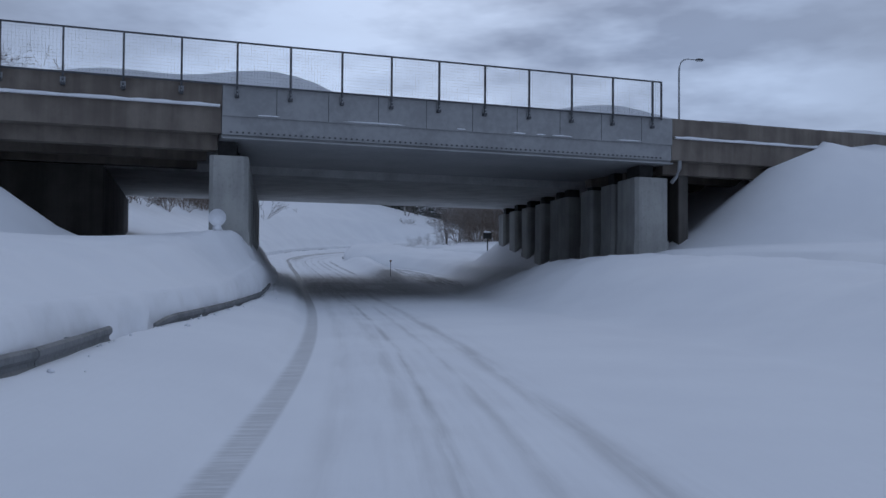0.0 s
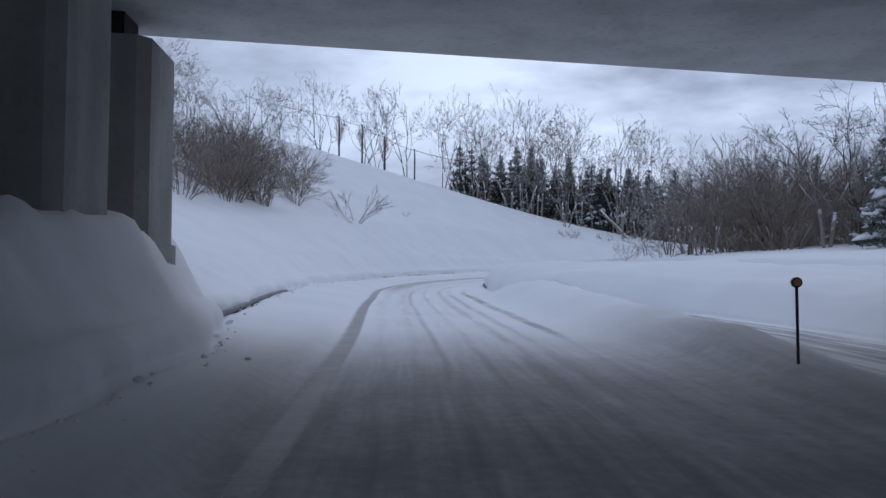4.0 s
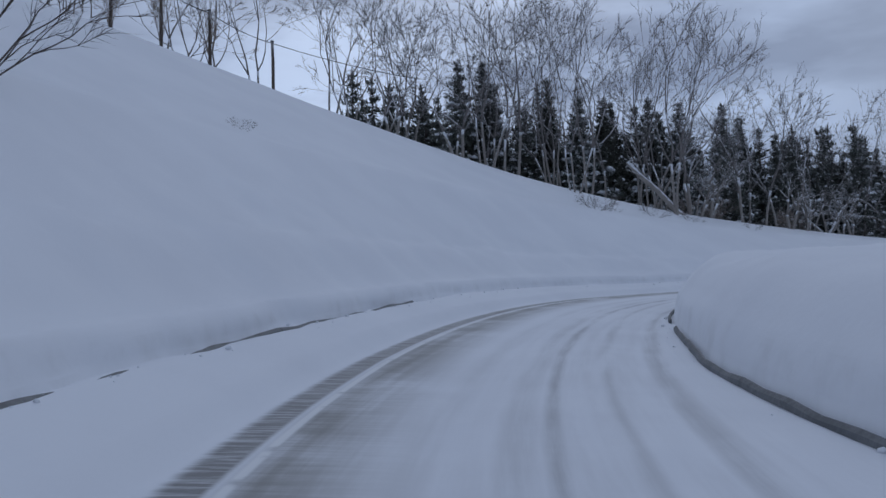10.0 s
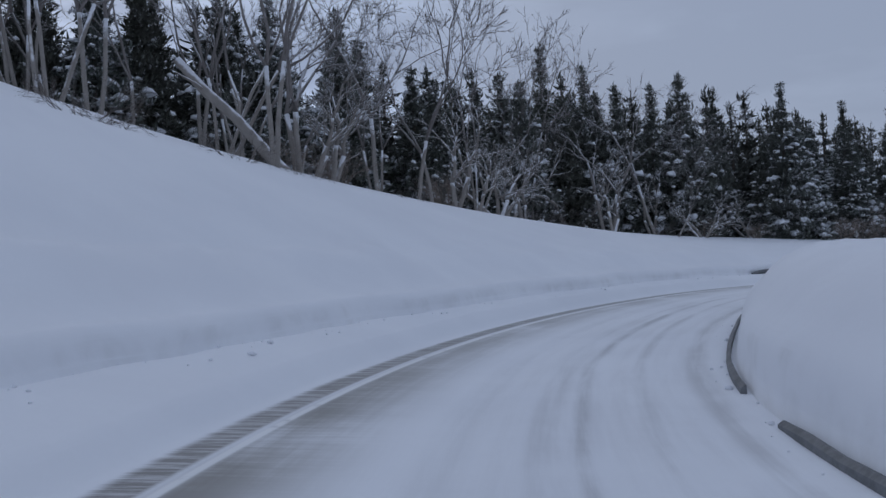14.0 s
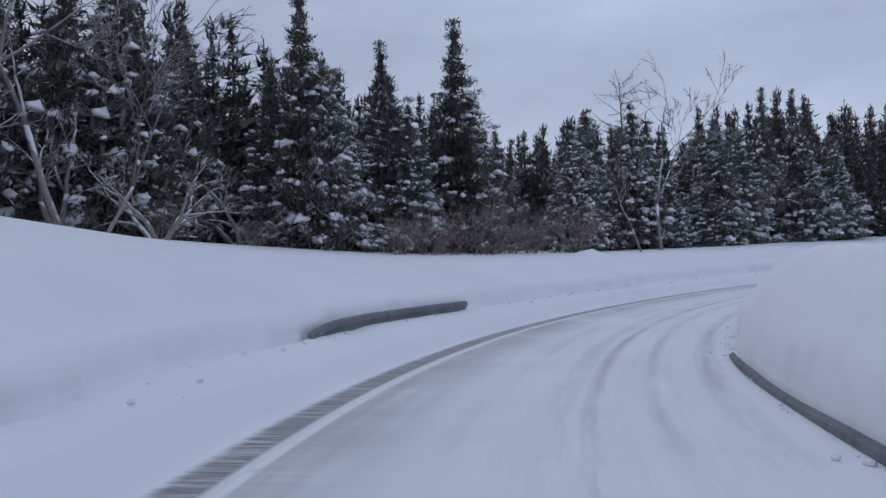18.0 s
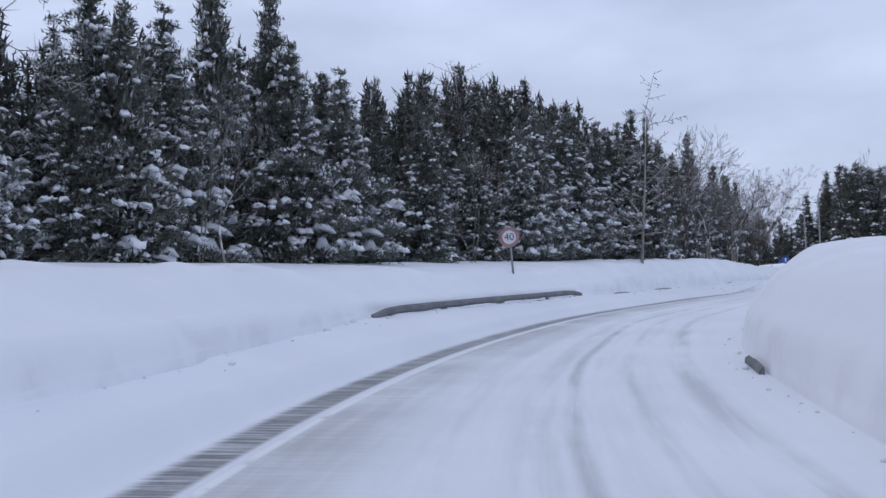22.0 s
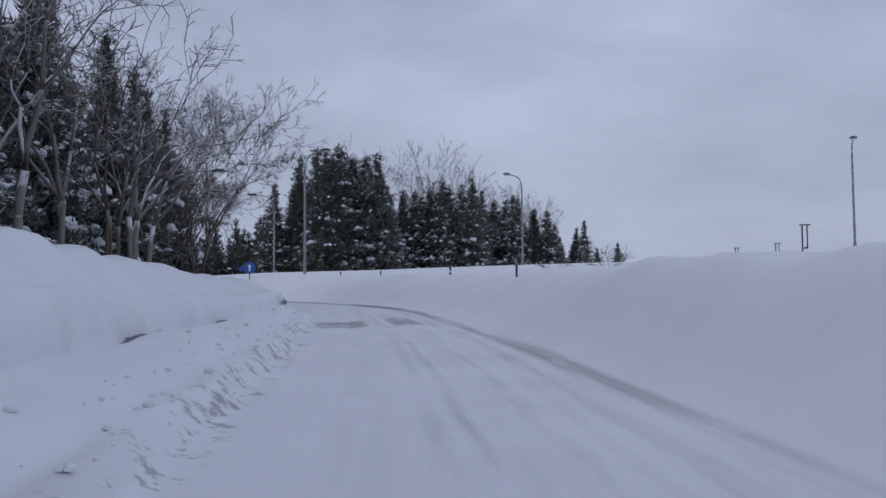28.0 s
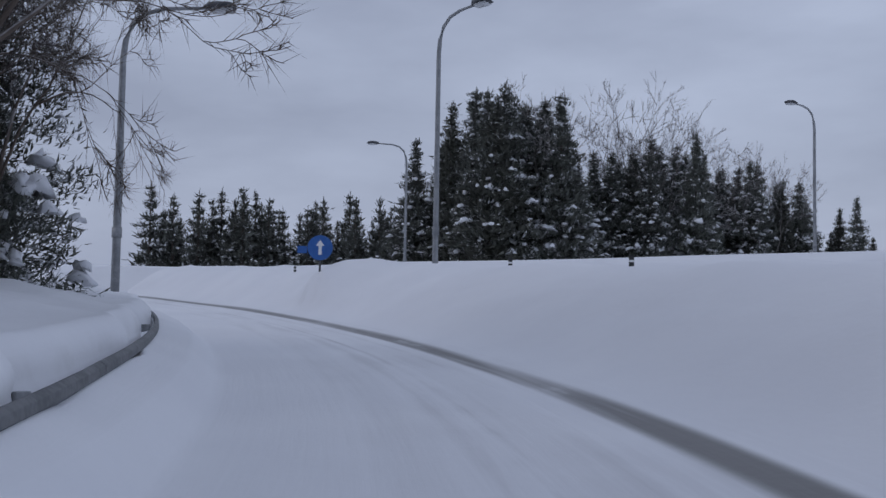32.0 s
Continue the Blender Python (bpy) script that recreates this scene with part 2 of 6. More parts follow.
    strip = math_node(m, "MULTIPLY", strip, math_node(m, "ADD", math_node(m, "ADD", 0.50, math_node(m, "MULTIPLY", late, 0.42)), math_node(m, "MULTIPLY", step(m, comb, 0.40, 0.56), math_node(m, "SUBTRACT", 0.50, math_node(m, "MULTIPLY", late, 0.42)))))
    strip = math_node(m, "MULTIPLY", strip, math_node(m, "ADD", math_node(m, "SUBTRACT", 0.92, math_node(m, "MULTIPLY", before, 0.53)), math_node(m, "MULTIPLY", band(m, s, 38, 84, 10), 0.58), True))
    inward = math_node(m, "MULTIPLY", math_node(m, "MAXIMUM", math_node(m, "SUBTRACT", math_node(m, "MINIMUM", s, 297), 281), 0.0), 0.034)
    right = math_node(m, "MULTIPLY", band(m, math_node(m, "ADD", math_node(m, "ADD", s2.outputs["X"], inward), math_node(m, "MULTIPLY", edge_n, 0.6)), 2.12, 2.48, 0.09), step(m, s, 250, 262))
    right = math_node(m, "MULTIPLY", right, step(m, math_node(m, "ADD", math_node(m, "MULTIPLY", streak, 0.5), math_node(m, "MULTIPLY", noise_at(m, p, 0.5, 3.0), 0.5)), 0.26, 0.46))
    right = math_node(m, "MULTIPLY", right, math_node(m, "ADD", math_node(m, "MULTIPLY", step(m, noise_at(m, stretch.outputs[0], 0.35, 3.0), 0.36, 0.62), 0.75), math_node(m, "MULTIPLY", step(m, s, 276, 284), 0.5), True))
    patch = math_node(m, "MULTIPLY", band(m, math_node(m, "ADD", s2.outputs["X"], edge_n), -1.2, 0.1, 0.10), band(m, s, 273.8, 277, 0.4))
    patch = math_node(m, "MAXIMUM", patch, math_node(m, "MULTIPLY", band(m, math_node(m, "ADD", s2.outputs["X"], edge_n), 0.85, 1.6, 0.10), band(m, s, 274.5, 278.5, 0.5)))
    patch = math_node(m, "MULTIPLY", patch, step(m, math_node(m, "ADD", math_node(m, "MULTIPLY", big, 0.5), math_node(m, "MULTIPLY", fine, 0.5)), 0.36, 0.56))
    crumb = math_node(m, "MULTIPLY", band(m, u, -0.35, 0.12, 0.1), math_node(m, "MULTIPLY", band(m, s, 250, 280, 3), step(m, noise_at(m, p, 3.5, 6.0, 0.7), 0.52, 0.62)))
    strip = math_node(m, "MAXIMUM", strip, math_node(m, "MULTIPLY", crumb, 0.6))
    bare = math_node(m, "MAXIMUM", strip, math_node(m, "MAXIMUM", math_node(m, "MULTIPLY", right, 0.92), math_node(m, "MULTIPLY", patch, 0.72)))
    col = mix_rgb(m, bare, col, (0.125, 0.118, 0.108))
    line = math_node(m, "MULTIPLY", band(m, u, 0.0, 0.075, 0.02), math_node(m, "MULTIPLY", math_node(m, "SUBTRACT", 1.0, before), math_node(m, "SUBTRACT", 1.0, after)))
    line = math_node(m, "MULTIPLY", line, step(m, noise_at(m, p, 2.2, 5.0), 0.32, 0.47))
    col = mix_rgb(m, math_node(m, "MULTIPLY", line, 0.92), col, (0.86, 0.86, 0.85))
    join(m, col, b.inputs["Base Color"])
    join(m, math_node(m, "SUBTRACT", 0.72, math_node(m, "MULTIPLY", bare, 0.3)), b.inputs["Roughness"])
    hh = math_node(m, "ADD", math_node(m, "MULTIPLY", fine, 0.3), math_node(m, "MULTIPLY", streak, 0.7))
    bump(m, b, hh, 0.3, 0.05)
    return m


def make_concrete(name, c1, c2, streaky=0.5):
    m, b = start(name, 0.85)
    p = place_vec(m)
    mp = node(m, "ShaderNodeMapping")
    mp.inputs["Scale"].default_value = (1.6, 1.6, 0.12)
    join(m, p, mp.inputs["Vector"])
    run = noise_at(m, mp.outputs[0], 1.0, 6.0, 0.6)
    f = math_node(m, "ADD", math_node(m, "MULTIPLY", run, streaky), math_node(m, "MULTIPLY", noise_at(m, p, 0.7, 6.0), 1 - streaky))
    col = mix_rgb(m, step(m, f, 0.36, 0.64), c1, c2)
    col = mix_rgb(m, math_node(m, "MULTIPLY", step(m, noise_at(m, p, 9.0, 4.0), 0.5, 0.8), 0.25), col, (0.10, 0.10, 0.095))
    join(m, col, b.inputs["Base Color"])
    bump(m, b, noise_at(m, p, 22.0, 4.0), 0.2, 0.006)
    return m


def make_bark(name, c1, c2, snow):
    """Bark that carries snow on its upper side."""
    m, b = start(name, 0.9)
    p = place_vec(m)
    g = node(m, "ShaderNodeNewGeometry")
    sep = m.node_tree.nodes.new("ShaderNodeSeparateXYZ")
    join(m, g.outputs["Normal"], sep.inputs[0])
    rnd = node(m, "ShaderNodeObjectInfo").outputs["Random"]
    n = noise_at(m, p, 3.0, 4.0)
    col = mix_rgb(m, math_node(m, "ADD", math_node(m, "MULTIPLY", n, 0.7), math_node(m, "MULTIPLY", rnd, 0.3)), c1, c2)
    up = step(m, math_node(m, "ADD", sep.outputs["Z"], math_node(m, "MULTIPLY", math_node(m, "SUBTRACT", n, 0.5), 0.9)), 0.22, 0.5)
    join(m, mix_rgb(m, math_node(m, "MULTIPLY", up, snow), col, (0.82, 0.83, 0.86)), b.inputs["Base Color"])
    bump(m, b, noise_at(m, p, 18.0, 3.0), 0.4, 0.01)
    return m


def make_needles(name, c1, c2, snow):
    m, b = start(name, 0.75)
    p = place_vec(m)
    rnd = node(m, "ShaderNodeObjectInfo").outputs["Random"]
    isl = node(m, "ShaderNodeNewGeometry").outputs["Random Per Island"]
    f = math_node(m, "ADD", math_node(m, "MULTIPLY", noise_at(m, p, 0.8, 3.0), 0.5), math_node(m, "ADD", math_node(m, "MULTIPLY", rnd, 0.25), math_node(m, "MULTIPLY", isl, 0.3)))
    col = mix_rgb(m, step(m, f, 0.25, 0.8), c1, c2)
    dust = math_node(m, "ADD", math_node(m, "MULTIPLY", noise_at(m, p, 1.7, 4.0), 0.72), math_node(m, "MULTIPLY", isl, 0.28))
    frost = step(m, dust, 0.68 - snow, 0.72 - snow)
    join(m, mix_rgb(m, math_node(m, "MULTIPLY", frost, 0.8), col, (0.74, 0.76, 0.80)), b.inputs["Base Color"])
    return m


SNOW = make_snow()
ROAD_SNOW = make_road_snow()
CLUMP = plain("clump_snow", (0.80, 0.81, 0.84), (0.88, 0.89, 0.92), 1.5, 0.75, 0, 0.4, 0.03)
CONCRETE = make_concrete("grey_concrete", (0.27, 0.27, 0.26), (0.40, 0.40, 0.38))
CONCRETE_BROWN = make_concrete("stained_concrete", (0.12, 0.10, 0.085), (0.22, 0.19, 0.16))
# streaked concrete, its colour darkened to carry the shade behind the columns
ABUTMENT = make_concrete("shade_darkened_concrete", (0.05, 0.045, 0.04), (0.11, 0.10, 0.09))
CONCRETE_SOFFIT = make_concrete("slab_soffit", (0.54, 0.54, 0.53), (0.70, 0.70, 0.69), 0.2)
STEEL_PAINT = plain("grey_girder_paint", (0.25, 0.255, 0.26), (0.32, 0.325, 0.33), 0.5, 0.55, 0, 0.1, 0.004)
DARK_STEEL = plain("dark_steel", (0.06, 0.065, 0.07), (0.10, 0.10, 0.11), 3.0, 0.5, 0.4, 0.1, 0.003)
GALV = plain("galvanised_steel", (0.22, 0.23, 0.24), (0.33, 0.34, 0.35), 2.5, 0.5, 0.5, 0.1, 0.003)
RAIL = plain("weathered_rail", (0.11, 0.115, 0.12), (0.19, 0.195, 0.20), 2.0, 0.6, 0.2, 0.2, 0.004)
BEARING = plain("bearing_rubber", (0.02, 0.02, 0.02), (0.04, 0.04, 0.04), 3.0, 0.9)
BARK_PALE = make_bark("pale_bark", (0.17, 0.15, 0.13), (0.37, 0.34, 0.31), 0.9)
BARK_DARK = make_bark("dark_bark", (0.07, 0.055, 0.045), (0.14, 0.11, 0.09), 0.25)
TWIG_BROWN = make_bark("brown_twigs", (0.15, 0.115, 0.09), (0.30, 0.235, 0.19), 0.25)
TWIG_GREY = make_bark("grey_twigs", (0.13, 0.115, 0.105), (0.27, 0.245, 0.23), 0.5)
NEEDLES = make_needles("cedar_needles", (0.078, 0.082, 0.068), (0.158, 0.168, 0.142), 0.05)
NEEDLES_PINE = make_needles("pine_needles", (0.075, 0.086, 0.074), (0.165, 0.178, 0.152), 0.07)
NEEDLES_DARK = make_needles("dark_cedar_needles", (0.066, 0.068, 0.054), (0.135, 0.140, 0.114), 0.02)
WHITE_PAINT = plain("white_paint", (0.70, 0.70, 0.70), (0.78, 0.78, 0.78), 4.0, 0.5)
RED_PAINT = plain("faded_red_paint", (0.36, 0.17, 0.17), (0.45, 0.24, 0.23), 5.0, 0.5)
BLUE_PAINT = plain("blue_sign_paint", (0.02, 0.10, 0.34), (0.03, 0.13, 0.40), 5.0, 0.45)
INK = plain("dark_blue_lettering", (0.015, 0.02, 0.06), (0.02, 0.03, 0.08), 5.0, 0.5)
ORANGE = plain("orange_reflector", (0.50, 0.20, 0.05), (0.60, 0.26, 0.06), 5.0, 0.4)
BLACK = plain("black_plastic", (0.015, 0.015, 0.016), (0.03, 0.03, 0.03), 6.0, 0.5)
YELLOW = plain("yellow_paint", (0.55, 0.38, 0.02), (0.62, 0.44, 0.04), 5.0, 0.5)
GLASSY = plain("lamp_cover", (0.45, 0.47, 0.48), (0.55, 0.56, 0.57), 5.0, 0.2)

# ---- the road's line and the lie of the land ----
ROAD = [(2.3, -39.9, 0.19, 0.4), (1.3, -22.4, 0.19, 0.4), (0.3, -4.8, 0.2, 0.4), (-0.9, 12.4, 0.24, 0.4), (-3.0, 29.7, 0.45, 0.6),
        (-5.8, 47.1, 0.91, 0.1), (-8.8, 64.3, 1.71, -0.1), (-12.1, 81.5, 2.61, -0.3), (-14.7, 99.0, 3.4, -1.2), (-14.4, 116.1, 4.25, -2.0),
        (-10.2, 133.1, 5.13, -2.3), (-1.6, 148.4, 5.68, -2.3), (11.5, 159.7, 6.26, -2.0), (27.9, 166.1, 6.61, -1.2), (45.1, 167.0, 7.1, -1.3),
        (61.9, 162.9, 7.61, -0.6), (77.7, 155.0, 8.06, -0.8), (92.6, 145.6, 8.54, -0.3), (107.7, 137.3, 9.03, 0.6), (123.6, 130.3, 9.52, 1.0),
        (141.0, 127.6, 9.88, 1.0), (159.2, 127.8, 10.23, 1.0), (177.0, 130.0, 10.58, 1.0)]


def spline(rows, n):
    """Catmull-Rom through the rows, n samples a span."""
    p = np.array(rows)
    p = np.vstack([2 * p[0] - p[1], p, 2 * p[-1] - p[-2]])
    out = []
    for i in range(1, len(p) - 2):
        for t in np.arange(n) / n:
            a, b, c, d = p[i - 1], p[i], p[i + 1], p[i + 2]
            out.append(0.5 * (2 * b + (c - a) * t + (2 * a - 5 * b + 4 * c - d) * t * t + (3 * b - a - 3 * c + d) * t**3))
    return np.array(out + [p[-2]])


RC = spline(ROAD, 35)
RS = np.r_[0, np.cumsum(np.hypot(*np.diff(RC[:, :2], axis=0).T))] - 40.0
TAN = np.gradient(RC[:, :2], axis=0)
TAN /= np.hypot(TAN[:, 0], TAN[:, 1])[:, None]


def curve(*pairs):
    """A value along the road, from pairs of metres and value."""
    k = np.array(pairs, float).reshape(-1, 2)
    return lambda s: np.interp(s, k[:, 0], k[:, 1])


EDGE = curve(0, -0.95, 20, -0.85, 60, -0.82, 86, -0.74, 92, -0.82, 105, -1.26, 120, -1.82, 140, -2.19, 155, -1.85, 168, -1.55, 186, -1.75, 205, -1.65, 222, -1.33, 232, -1.38, 245, -1.43, 262, -1.52, 280, -1.2, 340, -1.4)
LEFT = curve(-40, -3.9, 10, -3.6, 15, -3.9, 20, -3.5, 26, -3.1, 32, -2.8, 40, -2.75, 46, -2.5, 52, -2.4, 61, -2.5, 64, -3.0, 67, -3.6, 76, -3.8, 90, -3.8, 100, -3.4, 108, -3.25, 120, -3.45, 130, -3.6, 142, -4.2, 150, -3.7, 158, -3.1, 167, -2.75, 176, -3.0, 184, -3.7, 190, -3.5, 196, -2.95, 203, -2.9, 210, -3.05, 217, -3.4, 227, -3.05, 238, -3.4, 246, -3.6, 264, -3.4, 271, -2.7, 282, -2.25, 292, -2.65, 310, -2.95, 345, -3.0)
SHOULDER = curve(-40, 0.45, 20, 0.5, 32, 0.55, 54, 0.45, 66, 0.35, 90, 0.42, 130, 0.45, 177, 0.45, 182, 0.39, 190, 0.39, 197, 0.45, 212, 0.47, 217, 0.56, 224, 0.53, 232, 0.51, 238, 0.43, 250, 0.42, 270, 0.42, 280, 0.50, 345, 0.52)
RIGHT = curve(-40, 7.3, 20, 6.8, 36, 5.9, 45, 6.0, 52, 8.2, 62, 9.6, 74, 8.4, 84, 6.0, 100, 4.6, 110, 3.6, 120, 2.5, 130, 2.3, 160, 2.35, 190, 2.4, 205, 2.5, 220, 3.0, 227, 3.35, 233, 3.4, 244, 2.9, 280, 3.0, 296, 2.7, 310, 2.4, 345, 2.2)
RIGHT_W = curve(-40, 2.6, 30, 3.0, 46, 3.2, 60, 1.6, 84, 1.0, 100, 0.7, 115, 0.55, 224, 0.55, 234, 1.4, 250, 1.9, 280, 1.9, 345, 2.0)
RIGHT_H = curve(-40, 1.35, 22, 1.45, 30, 1.85, 36, 1.95, 41, 1.6, 46, 1.05, 60, 0.85, 70, 1.1, 84, 1.4, 110, 1.45, 150, 1.5, 190, 1.42, 225, 1.38, 240, 1.5, 250, 1.52, 258, 1.52, 264, 1.5, 270, 1.35, 284, 1.30, 296, 1.45, 310, 1.6, 345, 1.7)
LIP1 = curve(-40, 0.95, 20, 1.1, 28, 1.2, 33, 1.6, 42, 1.3, 50, 0.85, 62, 0.75, 68, 0.75, 72, 0.7, 80, 0.75, 105, 0.8, 150, 0.78, 175, 0.75, 200, 0.8, 232, 0.82, 242, 1.1, 260, 1.1, 270, 0.85, 345, 0.8)
LIP2 = curve(-40, 1.5, 20, 1.8, 28, 2.3, 34, 2.7, 43, 2.45, 50, 2.1, 58, 1.95, 65, 1.9, 72, 1.2, 76, 1.5, 80, 1.6, 105, 1.9, 125, 2.0, 150, 1.65, 172, 1.45, 185, 1.3, 232, 1.35, 240, 1.55, 247, 1.75, 258, 1.85, 268, 1.6, 276, 1.35, 300, 1.05, 345, 1.0)
LIP_W = curve(-40, 1.8, 28, 1.8, 34, 0.95, 43, 1.05, 50, 1.5, 57, 1.2, 66, 0.95, 70, 1.4, 74, 1.8, 205, 1.8, 222, 1.0, 241, 1.0, 262, 1.1, 270, 1.8)
HILL_D = (9, 12, 16, 22, 30, 45)
HILL_S = (-40, 22, 36, 62, 76, 95, 112, 136, 148, 157, 166, 176, 188, 205, 250, 300)
HILL = [(2.1, 2.4, 2.6, 3, 4, 5), (2.3, 2.5, 2.7, 3, 3.6, 4.5), (2.4, 2.5, 2.6, 2.8, 3, 3.4), (2.1, 2.7, 3.8, 5.8, 8, 10), (2.7, 4, 6, 9, 12.5, 16), (3.3, 5, 7.5, 11, 15, 19)]
HILL += [(4.3, 6, 8.4, 12, 16, 17.5), (4.5, 6.5, 8.9, 12.4, 15.6, 15.6), (4.2, 6.0, 8.3, 11.8, 14.2, 13), (3.9, 5.4, 7.2, 9.4, 10.4, 9.6), (3.1, 4.4, 5.6, 6.9, 7.3, 7), (2.6, 3.5, 4.2, 4.6, 4.6, 4.5)]
HILL += [(1.7, 2.2, 2.9, 3.3, 3.3, 3.3), (1.45, 1.7, 2.0, 2.3, 2.5, 2.6), (2.0, 2.1, 2.2, 2.3, 2.4, 2.5), (1.15, 1.3, 1.5, 1.7, 1.9, 2.0)]
HILL = np.array(HILL)
BU, BV = np.array((math.cos(radians(21)), math.sin(radians(21)))), np.array((-math.sin(radians(21)), math.cos(radians(21))))


def wob(x, y, f, k=0.0):
    """A cheap smooth wave field, about -1 to 1."""
    return (np.sin(x * f + 1.3 + k) * np.cos(y * f * 1.13 - 0.7 + k) + 0.5 * np.sin(x * f * 2.3 - y * f * 1.9 + 2.1 + k) + 0.35 * np.sin(y * f * 3.7 + x * f * 1.1 + k)) / 1.85


def sm(v, a, b):
    t = np.clip((v - a) / (b - a), 0, 1)
    return t * t * (3 - 2 * t)


def hill(s, d):
    """The hill's height, smoothed along and across."""
    return sum(k * hill_raw(s + a, np.maximum(d + b, 0)) for a, k in ((-7, 0.2), (-3, 0.3), (3, 0.3), (7, 0.2)) for b in (-1.5, 1.5)) / 2


def hill_raw(s, d):
    """Height over the road of the land d metres to the left of it."""
    cols = np.stack([np.interp(s, HILL_S, HILL[:, k]) for k in range(len(HILL_D))], -1)
    out = np.empty(np.broadcast(s, d).shape)
    out[...] = cols[..., -1]
    for k in range(len(HILL_D) - 1):
        a, b = HILL_D[k], HILL_D[k + 1]
        pick = (d >= a) & (d < b)
        t = np.clip((d - a) / (b - a), 0, 1)
        out = np.where(pick, cols[..., k] + (cols[..., k + 1] - cols[..., k]) * t, out)
    return np.where(d < HILL_D[0], cols[..., 0], out)


def embankment(x, y):
    """The highway's bank on both sides of the bridge."""
    u, v = x * BU[0] + y * BU[1], x * BV[0] + y * BV[1]
    side = np.maximum(np.maximum(35.6 - v, v - 63.0), 0) * 0.62
    shift = 1.2 * sm(37.5 - v, 0, 1.5)
    right = np.minimum(1.15 + (u - 24.4 + shift) * 0.77 + 0.55 * sm(40.0 - v, 0, 4), 8.6)
    left = np.minimum(2.4 + (0.6 - u) * 0.72, 8.3)
    return np.maximum(np.where(u > 24.4 - shift, right, -50), np.where(u < 0.6, left, -50)) - side


def left_edge(s):
    """The scalloped foot of the left bank."""
    return LEFT(s) + 0.14 * np.abs(np.sin(s * 0.55 + 0.4 * np.sin(s * 0.31))) + 0.08 * np.abs(np.sin(s * 1.37 + 1)) + 0.03 * np.sin(s * 4.3) - 0.13


def right_edge(s):
    return RIGHT(s) + 0.10 * np.sin(s * 0.37)


def profile(s, lat):
    """Height over the road's plane at a distance from its middle (right positive)."""
    lat = np.asarray(lat, float)
    s = np.asarray(s, float)
    e, l, r = EDGE(s), left_edge(s), right_edge(s)
    sh, l1, l2 = SHOULDER(s), LIP1(s), LIP2(s)
    h = np.zeros(np.broadcast(s, lat).shape)
    d = -lat
    # left: shoulder, lip, bank, hill
    k = np.clip((d + e - 0.50) / np.maximum(-l + e - 0.50, 0.3), 0, 1)
    h = np.where(d > -e, sh * (0.35 * sm(d + e, 0.46, 0.85) + 0.65 * k), h)
    # thick snow with a broken edge where the line is covered
    spill = sm(s, 250, 257) * (1 - sm(s, 278, 284))
    ragged = d + e - 0.05 + 0.12 * wob(s, d * 0.2, 1.7) + 0.07 * wob(s, d * 0.3, 5.0)
    h = h + spill * (0.20 * sm(ragged, 0.0, 0.30) + 0.05 * np.exp(-(((ragged - 0.3) / 0.25) ** 2)) * (1 + wob(s, lat, 3.3))) * (d > -e - 0.6) * (1 - sm(d + l, -0.6, 0.0))
    up = d + l
    g = hill(s, d)
    g9 = hill(s, np.full_like(d, 9.0))
    lump = 0.10 * wob(s, d, 0.9) + 0.07 * wob(s, d, 2.3, 1.0)
    lw = LIP_W(s)
    lump = lump + (sm(s, 22, 30) - sm(s, 74, 82)) * (0.10 * wob(s, d, 1.9, 0.5) + 0.07 * wob(s, d, 4.1))
    lip = sh + (l1 - sh) * sm(up, 0.0, 0.24) + (l2 - l1) * sm(up, 0.15, lw)
    far = -l + lw
    bank = l2 + (g9 - l2) * np.clip((d - far) / np.maximum(9.0 - far, 0.5), 0, 1)
    left = np.where(up < lw, lip, np.where(d < 9.0, bank, g)) + lump * sm(up, 0.1, 1.2) * (0.9 - 0.9 * sm(up, 2.0, 5.0))
    h = h - np.where(d > -e, 0.15 * np.exp(-(((up + 0.04) / 0.06) ** 2)) * np.clip(0.55 + 0.75 * wob(s, d * 0.1, 0.45, 3.0), 0, 1), 0)
    h = np.where(up > 0, left, h)
    # a peak of thrown snow on the bank and a dent in its face
    h = h + 0.30 * np.exp(-(((s - 201) / 0.45) ** 2) - ((lat + 5.2) / 0.5) ** 2) - 0.25 * np.exp(-(((s - 111) / 0.8) ** 2) - ((lat + 4.6) / 0.5) ** 2)
    # right: bank with a steep cut face
    ru, w, rh = lat - r, RIGHT_W(s), RIGHT_H(s)
    gentle = rh * (0.72 * sm(ru, 0.0, w) + 0.28 * sm(ru, w * 0.6, w + 1.7))
    x = np.clip(ru / (w * 2.9), 0, 1)
    round_ = rh * (1 - (1 - x) ** 2.3) ** 0.62
    rise = round_ + (gentle - round_) * sm(w, 0.9, 1.8)
    # a straight face with an edge, then a level step, where the ramp nears the highway
    soft_ru = np.log1p(np.exp(np.clip(3.5 * ru, -30, 30))) / 3.5
    edge = rh * -np.log(np.exp(-5 * np.clip(soft_ru, 0, 9) / (1.0 + 1.2 * sm(s, 264, 284))) + np.exp(-5.0)) / 5
    rise = rise + (edge - rise) * sm(s, 234, 244)
    rise = rise * (1 + 0.10 * wob(s, lat * 0.3, 0.33, 1.7) * (1 - sm(s, 236, 244))) + 0.32 * np.exp(-(((s - 222) / 4.5) ** 2)) * sm(ru, 0.3, 2.2) - 0.30 * np.exp(-(((s - 230) / 2.0) ** 2)) * sm(ru, 0.2, 1.5)
    rb = rise + 0.03 * np.clip(ru - 3, 0, 40) + (0.09 * wob(s, lat, 0.8, 2.0) + 0.05 * wob(s, lat, 2.1)) * sm(ru, 0.2, 1.5)
